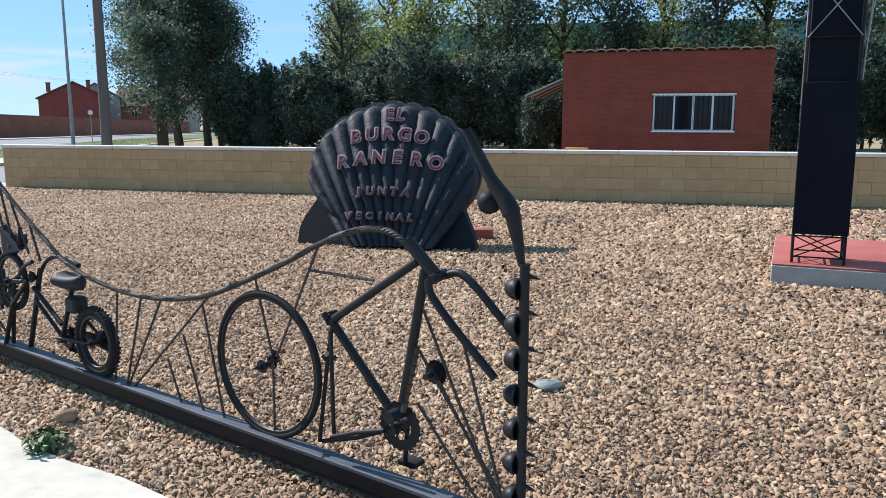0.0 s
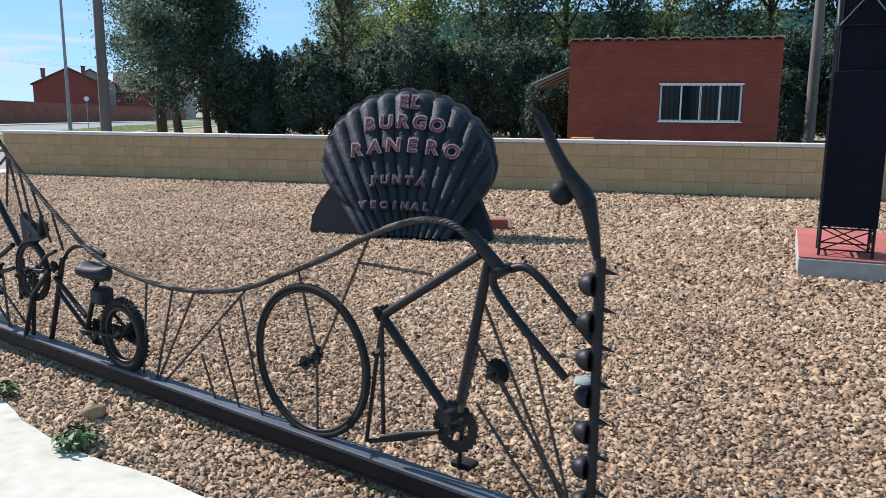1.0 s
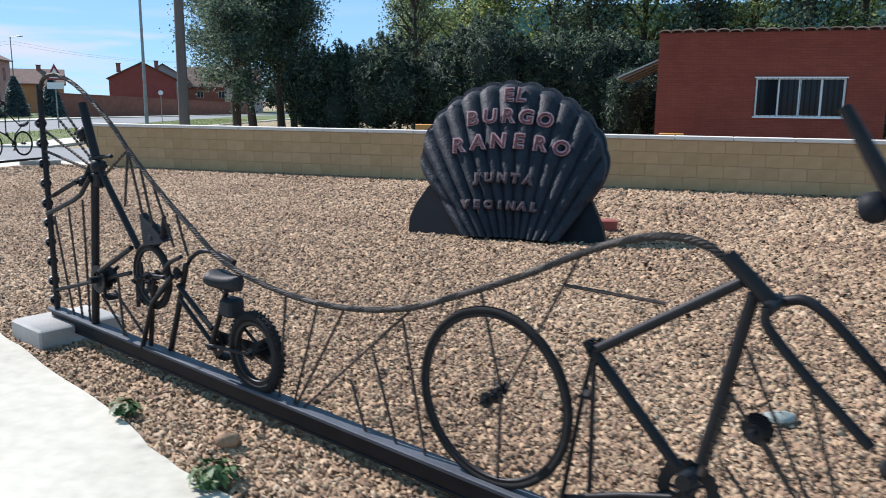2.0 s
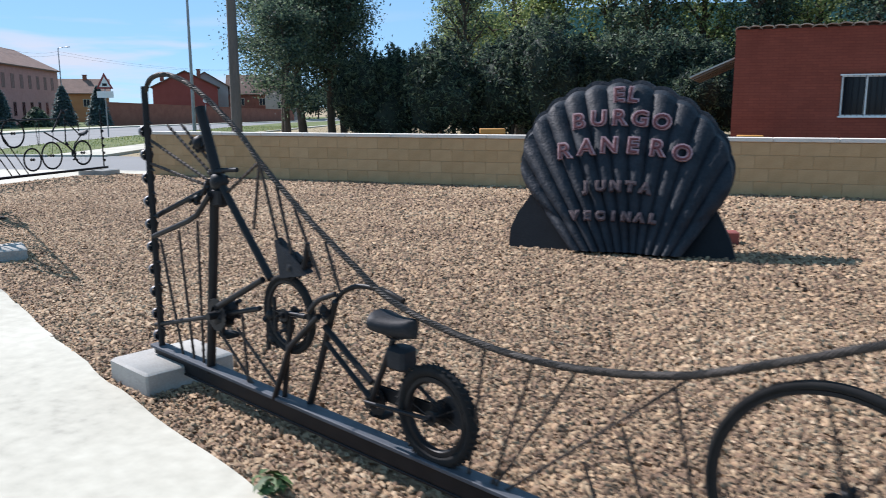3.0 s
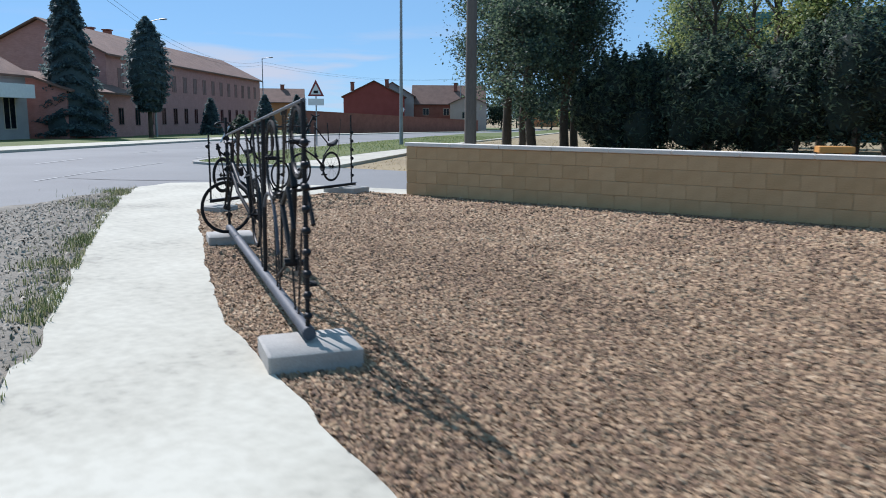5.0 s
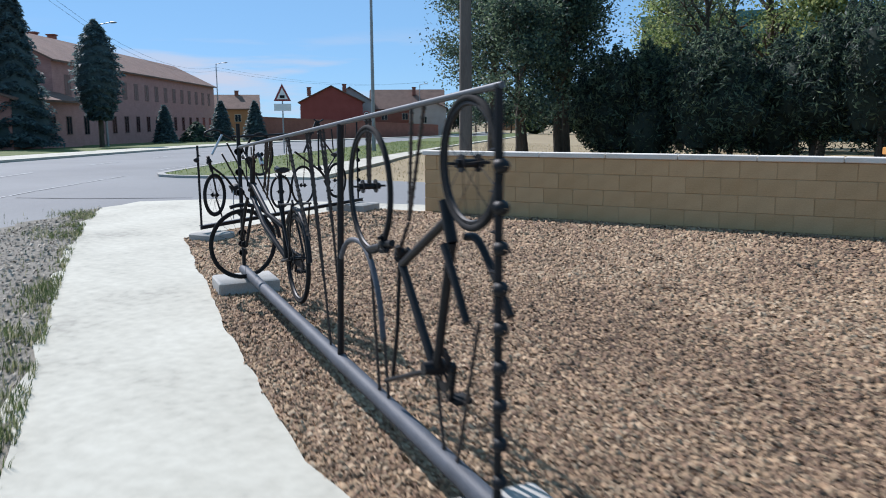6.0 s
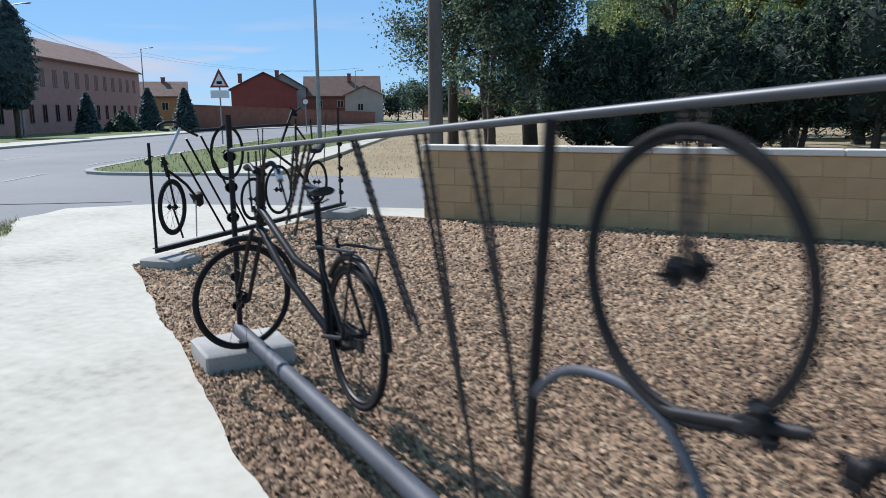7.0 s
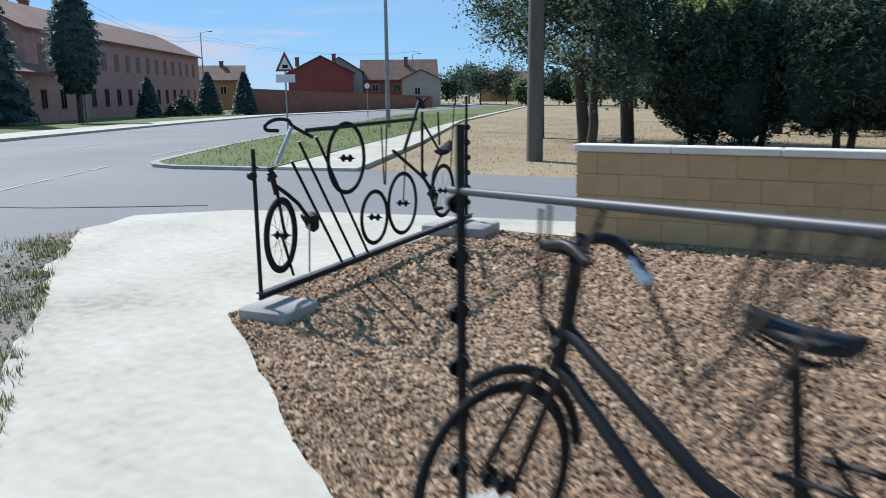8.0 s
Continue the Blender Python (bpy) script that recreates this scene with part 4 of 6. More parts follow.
for a in ([(0.44, 1.01), (1.05, 0.17)], [(0.54, 1.14), (1.24, 0.17)], [(0.76, 1.16), (1.46, 0.17)]):
    bar(p3, *a, r=0.011, name="diagonal_bar")
wheel(p3, 1.18, 0.97, 0.285, 0.012, label="hanging bare bicycle wheel")
wheel(p3, 1.60, 0.44, 0.235, 0.012, label="standing bare bicycle wheel")
wheel(p3, 2.12, 0.49, 0.285, 0.012, label="standing bare bicycle wheel")
wheel(p3, 3.0, 0.50, 0.27, 0.014, spokes=12, label="spoked rear wheel")
bar(p3, (2.50, 1.40), (2.17, 0.96), r=0.016)
bar(p3, (1.96, 0.97), (2.53, 0.69), r=0.015)
bar(p3, (2.53, 0.70), (2.78, 0.49), r=0.018)
bar(p3, (2.55, 1.29), (2.53, 0.72), r=0.013)
bar(p3, (2.90, 1.28), (2.93, 0.96), r=0.010)
bar(p3, (2.53, 1.22), (2.90, 0.92), r=0.012)
saddle(p3, 3.08, 0.92, 0.24, 0.15, tilt=-20)
bar(p3, (3.02, 0.90), (2.78, 0.70), (2.72, 0.5), r=0.013, name="seat_tube")
bar(p3, (2.45, 1.42), (2.56, 1.39), (2.68, 1.42), r=0.012, name="handlebar", curve=True)
lug(p3, 2.52, 1.37, 0.05, seed=33)
lug(p3, 2.55, 0.70, 0.055, seed=34)
lug(p3, 2.72, 0.55, 0.05, seed=35)
crank(p3, 2.70, 0.50, 0.075, -0.03, (-0.08, -0.12))
for a in ([(1.75, 1.2), (1.78, 0.70)], [(1.85, 1.2), (1.80, 0.69)], [(2.2, 0.95), (2.13, 0.5)], [(3.3, 1.35), (3.2, 0.7)]):
    rod(p3, *a, r=0.006)

# ---- shell monument ----
HX, HZ, SY = -4.10, 0.10, 9.12


def shell_radius(th):
    """Outline of the scallop about its hinge."""
    k = abs(th - math.pi / 2) / radians(66)
    return 1.64 - 0.30 * k ** 2.0 - 0.26 * k ** 6


def shell_front(x, z):
    """How far the dome stands out at a place on the shell's face."""
    d = math.hypot(x - HX, z - HZ)
    th = math.atan2(z - HZ, x - HX)
    q = min(1.0, d / max(0.9, shell_radius(th)))
    return SY - 0.10 - 0.20 * math.sin(math.pi * min(1, q * 0.80 + 0.16)) ** 0.8


def leaned(x, y, z):
    """The whole shell leans back from its feet."""
    back = 0.50 * (z - 0.45)
    return (x - 0.315 * back, y + back, z)


monument = thing("shell_monument", pose(0, 0, 0), "black cast scallop shell with faded red raised lettering on gravel", "monument")
RIBS, NA, NR = 13, 10, 40
ROOT = -0.60
rim_th = [radians(24 + 132 * k / 200) for k in range(201)]
rim = sorted((math.atan2(HZ + shell_radius(a) * math.sin(a) - ROOT, shell_radius(a) * math.cos(a)), math.hypot(HZ + shell_radius(a) * math.sin(a) - ROOT, shell_radius(a) * math.cos(a))) for a in rim_th)
rim_a, rim_r = [a for a, r in rim], [r for a, r in rim]
sv, sf = [], []
cols = RIBS * NA + 1
for side in (0, 1):
    for i in range(NR + 1):
        for j in range(cols):
            a = rim_a[0] + (rim_a[-1] - rim_a[0]) * j / (cols - 1)
            rib = abs(math.sin(math.pi * (j % NA) / NA))
            outer, inner = float(np.interp(a, rim_a, rim_r)), (0.03 - ROOT) / math.sin(a)
            q = i / NR
            rad = inner + (outer - inner) * q
            rad *= 1 + 0.016 * (rib - 0.5) * q
            x, z = HX + rad * math.cos(a), ROOT + rad * math.sin(a)
            y = shell_front(x, z) - (0.035 + 0.035 * q) * rib ** 0.75
            y += 0.009 * noise.noise((x * 9, z * 9, 3.1)) + 0.005 * noise.noise((x * 31, z * 31, 1.3))
            if q > 0.97:
                y = SY - 0.06
            sv.append((x, y if side == 0 else SY + 0.05 + 0.02 * q, z))
lay = (NR + 1) * cols
for i in range(NR):
    for j in range(cols - 1):
        a = i * cols + j
        sf += [(a, a + 1, a + cols + 1, a + cols), (lay + a + cols, lay + a + cols + 1, lay + a + 1, lay + a)]
for j in range(cols - 1):
    a, b = NR * cols + j, lay + NR * cols + j
    sf += [(a, a + 1, b + 1, b), (lay + j, lay + j + 1, j + 1, j)]
for i in range(NR):
    a, b = i * cols, i * cols + cols - 1
    sf += [(a, a + cols, lay + a + cols, lay + a), (b + cols, b, lay + b, lay + b + cols)]
part("shell", Shape().add([leaned(*p) for p in sv], sf), CAST, monument, "ribbed black cast shell with a hammered skin")


def foot_plate(pts, y0, y1):
    n = len(pts)
    v = [leaned(x, y, z) for y in (y0, y1) for x, z in pts]
    return Shape().add(v, [tuple(range(n)), tuple(reversed(range(n, 2 * n)))] + [(i, i + n, (i + 1) % n + n, (i + 1) % n) for i in range(n)])


part("foot", foot_plate([(-5.34, -0.02), (-4.1, -0.02), (-4.1, 0.30), (-5.0, 0.60), (-5.10, 0.52), (-5.25, 0.32), (-5.32, 0.18)], SY - 0.12, SY + 0.04), CASTFOOT, monument, smooth=False)
part("foot", foot_plate([(-4.09, -0.02), (-3.07, -0.02), (-3.10, 0.16), (-3.20, 0.42), (-3.27, 0.56), (-3.36, 0.58), (-4.09, 0.28)], SY - 0.12, SY + 0.04), CASTFOOT, monument, smooth=False)


def letters(word, x0, x1, z_mid, z_end, size, mat, rim):
    """Raised letters set one by one along a shallow arc."""
    for i, ch in enumerate(word):
        t = (i + 0.5) / len(word)
        x, z = x0 + (x1 - x0) * t, z_mid + (z_end - z_mid) * (2 * t - 1) ** 2
        for kind, offset, ext, m, dy in (("letter_edge", 0.012, 0.012, rim, 0.0), ("letter", -0.003, 0.012, mat, -0.014)):
            cu = bpy.data.curves.new(kind, "FONT")
            cu.body, cu.size, cu.align_x, cu.align_y = ch, size * 1.38, "CENTER", "CENTER"
            cu.extrude, cu.offset, cu.bevel_depth, cu.resolution_u = ext, offset, 0.003, 3
            tmp = new("tmp", cu)
            me = bpy.data.meshes.new_from_object(tmp)
            bpy.data.objects.remove(tmp)
            me.materials.clear()
            me.materials.append(m)
            ob = new(kind, me)
            ob.parent = monument
            ob.matrix_basis = pose(*leaned(x, shell_front(x, z) - 0.065 + dy, z), 63, -(2 * t - 1) * -9, 0)
            tagged(ob, "raised letter %s in faded red paint" % ch)


letters("EL", -4.16, -3.86, 1.57, 1.565, 0.17, LETTER_RED, LETTER_EDGE)
letters("BURGO", -4.62, -3.55, 1.335, 1.27, 0.17, LETTER_RED, LETTER_EDGE)
letters("RANERO", -4.79, -3.36, 1.06, 0.96, 0.17, LETTER_RED, LETTER_EDGE)
letters("JUNTA", -4.52, -3.78, 0.66, 0.64, 0.10, LETTER_GREY, LETTER_GREY)
letters("VECINAL", -4.64, -3.74, 0.37, 0.36, 0.085, LETTER_GREY, LETTER_GREY)
slab = part("red_block", Shape().box(-0.17, -0.1, -0.03, 0.17, 0.1, 0.12, 0.008), REDPAINT)
slab.matrix_world = pose(-3.16, 9.78, 0, 0, 0, 12)
tagged(slab, "red concrete block lying on the gravel behind the shell", "block")

# ---- lattice tower on its plinth ----
plinth = part("plinth", Shape().box(0, 0, -0.06, 2.6, 1.97, 0.165, 0.01), SLABCON)
plinth.matrix_world = pose(0.07, 7.70, 0, 0, 0, -9.7)
tagged(plinth, "low grey concrete plinth with a red painted top", "plinth")
part("painted_top", Shape().box(0.005, 0.005, 0.165, 2.595, 1.965, 0.180, 0.004), REDPAINT, plinth, "red painted top of the plinth")
tower = thing("lattice_tower", pose(0.265, 7.80, 0.18, 0, 0, -9.7), "tall black lattice tower clad in dark sheet on a red plinth", "tower sculpture")
TW, TD, TH = 0.445, 0.42, 6.2
for x, y in ((0, 0), (TW, 0), (TW, TD), (0, TD)):
    part("leg", Shape().tube([(x, y, 0), (x, y, TH)], 0.013, 8), IRON, tower)
for z in (0.06, 0.26, 1.68, 2.08, 2.6, 3.2, 3.8, 4.4, 5.0, 5.6, 6.15):
    sh = Shape()
    for a, b in (((0, 0), (TW, 0)), ((TW, 0), (TW, TD)), ((TW, TD), (0, TD)), ((0, TD), (0, 0))):
        sh.tube([(*a, z), (*b, z)], 0.008, 6)
    part("cross_ring", sh, IRON, tower)
for z in (0.0,):
    for a, b in (((0, 0), (TW, 0)), ((TW, 0), (TW, TD)), ((TW, TD), (0, TD)), ((0, TD), (0, 0))):
        part("brace", Shape().tube([(*a, z + 0.05), (*b, z + 0.26)], 0.007, 6).tube([(*a, z + 0.26), (*b, z + 0.05)], 0.007, 6), IRON, tower)
for z in (2.08, 2.6, 3.2, 3.8, 4.4, 5.0):
    for a, b in (((0, -0.012), (TW, -0.012)), ((-0.012, TD), (-0.012, 0)), ((TW + 0.012, 0), (TW + 0.012, TD))):
        part("brace", Shape().tube([(*a, z), (*b, z + 0.55)], 0.006, 6).tube([(*a, z + 0.55), (*b, z)], 0.006, 6), GALV, tower)
part("front_sheet", Shape().box(-0.012, -0.026, 0.28, TW + 0.02, -0.014, 1.68, 0.003), BLACKPANEL, tower)
part("inner_sheet", Shape().box(0.02, 0.02, 0.28, TW - 0.02, TD - 0.02, 5.9, 0.003), BLACKPANEL, tower)
part("ladder_rail", Shape().tube([(TW + 0.03, 0.1, 1.7), (TW + 0.14, 0.1, 4.2)], 0.008, 6), GALV, tower)
part("ladder_rail", Shape().tube([(TW + 0.03, 0.2, 1.75), (TW + 0.22, 0.2, 4.2)], 0.008, 6), GALV, tower)

# ---- hut ----
hut = thing("brick_hut", pose(-3.31, 21.9, 0), "small red brick hut with a barred window and a tiled edge", "hut")
HW, HD, HH = 5.37, 4.2, 3.26
t = 0.16
wx0, wx1, wz0, wz1 = 2.40, 4.46, 1.17, 2.15
outer = [(0, -0.1), (HW, -0.1), (HW, HH), (0, HH)]
inner = [(wx0, wz0), (wx1, wz0), (wx1, wz1), (wx0, wz1)]
hv = Shape().add([(x, y, z) for y in (0, t) for x, z in outer + inner], [f for i in range(4) for f in ((i, (i + 1) % 4, (i + 1) % 4 + 4, i + 4), (i + 12, (i + 1) % 4 + 12, (i + 1) % 4 + 8, i + 8), (i + 4, (i + 1) % 4 + 4, (i + 1) % 4 + 12, i + 12), (i + 8, (i + 1) % 4 + 8, (i + 1) % 4, i))])
part("front_wall", hv, HUTBRICK, hut, smooth=False)
part("side_wall", Shape().box(0, t, -0.1, t, HD - t, HH), HUTBRICK, hut, smooth=False)
part("side_wall", Shape().box(HW - t, t, -0.1, HW, HD - t, HH), HUTBRICK, hut, smooth=False)
part("back_wall", Shape().box(0, HD - t, -0.1, HW, HD, HH), HUTBRICK, hut, smooth=False)
part("roof", Shape().box(-0.03, 0.12, HH, HW + 0.03, HD + 0.05, HH + 0.06), ROOFTILE, hut, smooth=False)
rng = random.Random(5)
for i in range(19):
    x0 = i * HW / 19
    sh = Shape()
    n, dz = 8, rng.uniform(-0.012, 0.02) + 0.022 * (i / 19)
    v = []
    for y, rr in ((-0.07, 0.085), (0.28, 0.075)):
        for k in range(n + 1):
            a = math.pi * k / n
            v.append((x0 + 0.141 - 0.165 * math.cos(a), y, HH + dz - 0.01 + rr * math.sin(a)))
    sh.add(v + [(x, y, z - 0.025) for x, y, z in v], [(k, k + 1, k + n + 2, k + n + 1) for k in range(n)] + [(k + 2 * n + 2, k + 3 * n + 3, k + 3 * n + 4, k + 2 * n + 3) for k in range(n)] + [(k + 1, k, k + 2 * n + 2, k + 2 * n + 3) for k in range(n)])
    part("roof_tile", sh, PALETILE, hut)
win = part("window", Shape().box(wx0, 0.03, wz0, wx1, 0.09, wz0 + 0.05).box(wx0, 0.03, wz1 - 0.05, wx1, 0.09, wz1).box(wx0, 0.03, wz0 + 0.05, wx0 + 0.05, 0.09, wz1 - 0.05).box(wx1 - 0.05, 0.03, wz0 + 0.05, wx1, 0.09, wz1 - 0.05), WHITEPAINT, hut, "white window frame behind bars", smooth=False)
for k in range(4):
    a = wx0 + 0.05 + k * (wx1 - wx0 - 0.1) / 4
    b = wx0 + 0.05 + (k + 1) * (wx1 - wx0 - 0.1) / 4
    part("pane", Shape().box(a + 0.02, 0.055, wz0 + 0.05, b - 0.02, 0.062, wz1 - 0.05), GLASS, win, smooth=False)
    if k:
        part("mullion", Shape().box(a - 0.025, 0.028, wz0 + 0.05, a + 0.025, 0.088, wz1 - 0.05), WHITEPAINT, win, smooth=False)
    part("curtain", Shape().box(a + 0.03, 0.20, wz0 + 0.3, b - 0.10, 0.215, wz1 - 0.02), CORE, win, smooth=False)
grille = part("window_grille", Shape().box(wx0 - 0.03, -0.05, wz0 - 0.015, wx1 + 0.03, -0.03, wz0 + 0.02).box(wx0 - 0.03, -0.05, wz1 - 0.02, wx1 + 0.03, -0.03, wz1 + 0.015), WHITEPAINT, hut, "white iron window grille", smooth=False)
for k in range(17):
    x = wx0 + k * (wx1 - wx0) / 16
    part("grille_bar", Shape().tube([(x, -0.04, wz0), (x, -0.04, wz1 + 0.05)], 0.006, 6), IRON, grille)
# lean-to roof on the hut's end
cano = part("canopy", Shape().add([(0.0, 0.1, 2.62), (0.0, 3.6, 2.62), (-1.05, 3.6, 2.16), (-1.05, 0.1, 2.16), (0.0, 0.1, 2.58), (0.0, 3.6, 2.58), (-1.05, 3.6, 2.12), (-1.05, 0.1, 2.12)],
            [(0, 1, 2, 3), (7, 6, 5, 4), (0, 3, 7, 4), (1, 5, 6, 2), (3, 2, 6, 7)]), CANOPY, hut, "grey sheet lean-to roof", smooth=False)
for y in (0.2, 1.3, 2.4, 3.5):
    part("rafter", Shape().tube([(0, y, 2.56), (-1.0, y, 2.10)], 0.03, 6), POLEWOOD, cano)
def bench(m, label, high):
    """A low plank bench on two board ends."""
    ob = part("bench", Shape().box(-0.30, -0.2, high - 0.12, 0.30, 0.2, high, 0.01).box(-0.26, -0.16, -0.09, -0.18, 0.16, high - 0.12, 0.01).box(0.18, -0.16, -0.09, 0.26, 0.16, high - 0.12, 0.01), BOXORANGE)
    ob.matrix_world = m
    tagged(ob, label, "bench")


bench(pose(-2.85, 21.3, 0), "small orange wooden bench by the hut", 0.74)
bench(pose(-8.65, 19.1, 0, 0, 0, 20), "small orange wooden bench under the dark cypresses", 0.92)


# ---- trees ----
def branchy(rng, base, height, spread, limbs, lean=0.0):
    """Trunk and limbs as tapered tubes, and the points where the leaves grow."""
    sh, tips = Shape(), []
    x, y = base
    pts, p = [], Vector((x, y, -0.1 + fall(x, y)))
    for i in range(7):
        pts.append(p.copy())
        p = p + Vector((rng.uniform(-0.12, 0.12) + lean * 0.1, rng.uniform(-0.1, 0.1), height * 0.85 / 6))
    sh.tube(pts, height * 0.026, 9, height * 0.006)
    for k in range(limbs):
        i = rng.uniform(1.6, 6.0)
        a = pts[int(i)].lerp(pts[min(6, int(i) + 1)], i % 1)
        ang = rng.uniform(0, 2 * math.pi)
        reach = spread * rng.uniform(0.55, 1.0) * (1.15 - 0.09 * i)
        mid = a + Vector((math.cos(ang) * reach * 0.5, math.sin(ang) * reach * 0.5, height * rng.uniform(0.05, 0.12)))
        end = a + Vector((math.cos(ang) * reach, math.sin(ang) * reach, height * rng.uniform(0.06, 0.22)))
        sh.tube([a, mid, end], height * 0.009, 6, height * 0.002)
        tips += [mid.lerp(end, f) for f in (0.1, 0.4, 0.7, 1.0)]
        for q in range(2):
            e2 = end.lerp(mid, rng.uniform(0.1, 0.7)) + Vector((rng.uniform(-1, 1), rng.uniform(-1, 1), rng.uniform(-0.3, 0.8))) * spread * 0.28
            sh.tube([mid.lerp(end, 0.5), e2], height * 0.004, 5, height * 0.0015)
            tips.append(e2)
    tips += [pts[-1], pts[-2]]
    return sh, tips


def broadleaf(x, y, height, spread, leaves, mat, label, seed, limbs=16, leaf=0.10, clump=0.55, lean=0.0, group=""):
    rng, npr = random.Random(seed), np.random.default_rng(seed)
    tree = thing("tree", pose(0, 0, 0), label, "tree", group)
    sh, tips = branchy(rng, (x, y), height, spread, limbs, lean)
    part("trunk", sh, BARK, tree)
    t = np.array([tuple(p) for p in tips])
    pick = npr.integers(0, len(t), leaves)
    r = npr.normal(size=(leaves, 3)).clip(-1.7, 1.7) * clump * (0.5 + npr.random((leaves, 1)))
    c = t[pick] + r * np.array([1, 1, 0.75])
    n = npr.normal(size=(leaves, 3)) + np.array([0, 0, 0.6])
    n /= np.linalg.norm(n, axis=1)[:, None]
    quads("crown", c, n, leaf * (0.6 + 0.8 * npr.random(leaves)), mat, tree, 0.6, npr)
    return tree


def bushy_conifer(x, y, height, rad, low, leaves, seed, label, mat=None, leaf=0.13, stems=2, group=""):
    """A dense clipped-looking cypress: shade-dark filled heart, many outward sprays, ragged top, bare stems below."""
    rng, npr = random.Random(seed), np.random.default_rng(seed)
    tree = thing("cypress_tree", pose(0, 0, 0), label, "tree", group)
    z0 = fall(x, y)
    sh = Shape()
    for k in range(stems):
        a = rng.uniform(0, 6.28)
        o = Vector((math.cos(a), math.sin(a), 0)) * rng.uniform(0.1, 0.35)
        sh.tube([(x + o.x, y + o.y, z0 - 0.1), (x + o.x * 1.5, y + o.y * 1.5, z0 + low + 0.4), (x + o.x, y + o.y, z0 + height * 0.7)], 0.10, 8, 0.03)
    part("trunk", sh, BARK, tree)
    # Opaque balls coloured like deep shade fill the crown; no twigs are modelled.
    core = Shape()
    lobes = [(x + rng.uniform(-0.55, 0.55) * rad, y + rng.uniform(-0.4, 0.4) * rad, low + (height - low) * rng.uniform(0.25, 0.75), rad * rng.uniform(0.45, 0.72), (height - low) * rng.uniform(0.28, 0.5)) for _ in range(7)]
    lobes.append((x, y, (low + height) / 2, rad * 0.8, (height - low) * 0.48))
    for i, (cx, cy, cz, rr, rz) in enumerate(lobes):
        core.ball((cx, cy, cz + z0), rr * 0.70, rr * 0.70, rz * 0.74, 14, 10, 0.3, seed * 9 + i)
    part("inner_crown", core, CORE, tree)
    L = np.array(lobes)
    pick = npr.integers(0, len(L), leaves)
    d = npr.normal(size=(leaves, 3))
    d /= np.linalg.norm(d, axis=1)[:, None]
    shell = 0.80 + 0.28 * npr.random((leaves, 1)) ** 1.5
    c = L[pick, :3] + d * shell * np.stack([L[pick, 3], L[pick, 3], L[pick, 4]], 1)
    c[:, 2] = np.maximum(c[:, 2], low * (0.75 + 0.4 * npr.random(leaves))) + z0
    # plumes: rows of sprays that point up and out of the upper half
    plumes = 150
    pl = npr.integers(0, len(L), plumes)
    pd = npr.normal(size=(plumes, 3))
    pd[:, 2] = np.abs(pd[:, 2]) + 0.25
    pd /= np.linalg.norm(pd, axis=1)[:, None]
    root = L[pl, :3] + pd * np.stack([L[pl, 3], L[pl, 3], L[pl, 4]], 1) * 0.95
    grow = pd * 0.6 + np.array([0, 0, 0.8]) + npr.normal(size=(plumes, 3)) * 0.2
    m = leaves * 2 // 5
    which, f = npr.integers(0, plumes, m), npr.random((m, 1))
    reach_ = (0.04 + 0.09 * npr.random((plumes, 1))) * (height - low)
    c[:m] = root[which] + grow[which] * f * reach_[which] + npr.normal(size=(m, 3)) * 0.09 * (1.15 - f)
    c[:m, 2] += z0
    n = d + npr.normal(size=(leaves, 3)) * 0.7
    n /= np.linalg.norm(n, axis=1)[:, None]
    quads("crown", c, n, leaf * (0.5 + npr.random(leaves)), mat or LEAF_CYPRESS, tree, 0.26 if mat is None else 0.3, npr)
    return tree


hedge_label = "dense dark cypress with bare stems in a row behind the wall"
hedge_group = "cypress row"
rng = random.Random(17)
k = 0
for x, y, h, r in ((-16.5, 28.3, 3.2, 1.1), (-15.2, 28.6, 3.4, 1.25), (-13.2, 28.2, 3.6, 1.45), (-11.2, 28.6, 3.7, 1.45), (-9.3, 28.0, 3.9, 1.4), (-7.5, 28.5, 3.8, 1.35), (-5.8, 28.2, 3.75, 1.3), (-4.2, 28.6, 3.3, 1.1),
                   (3.4, 28.4, 3.6, 1.3), (5.2, 28.2, 3.8, 1.4), (7.2, 28.5, 3.7, 1.4)):
    k += 1
    bushy_conifer(x, y, h - 0.1, r * 1.15, 0.12 if x < -15 else 0.45 if x < -8 else 0.7, 17000, 100 + k, hedge_label, leaf=0.08, group=hedge_group)
bushy_conifer(-4.5, 26.6, 2.4, 0.8, 0.1, 7000, 140, "low dark shrub beside the hut", leaf=0.07)
bushy_conifer(2.9, 26.9, 2.7, 0.9, 0.3, 7000, 141, "dark shrub beside the hut", leaf=0.07)
# broadleaf trees by the park's corner
elm = "dark green broadleaf tree with a slender trunk in the park"
broadleaf(-19.9, 29.4, 7.6, 2.3, 24000, LEAF_ELM, elm, 201, 26, 0.055, 0.42)
broadleaf(-18.6, 25.9, 5.2, 1.5, 9000, LEAF_ELM, elm, 202, 14, 0.055, 0.32)
broadleaf(-18.7, 29.6, 7.2, 1.5, 14000, LEAF_ELM, elm, 203, 24, 0.055, 0.38)
broadleaf(-19.2, 31.6, 6.6, 1.5, 9000, LEAF_ELM, elm, 204, 20, 0.055, 0.4)
broadleaf(-22.4, 32.0, 8.4, 3.1, 19000, LEAF_ELM, elm, 205, 22, 0.055, 0.42)
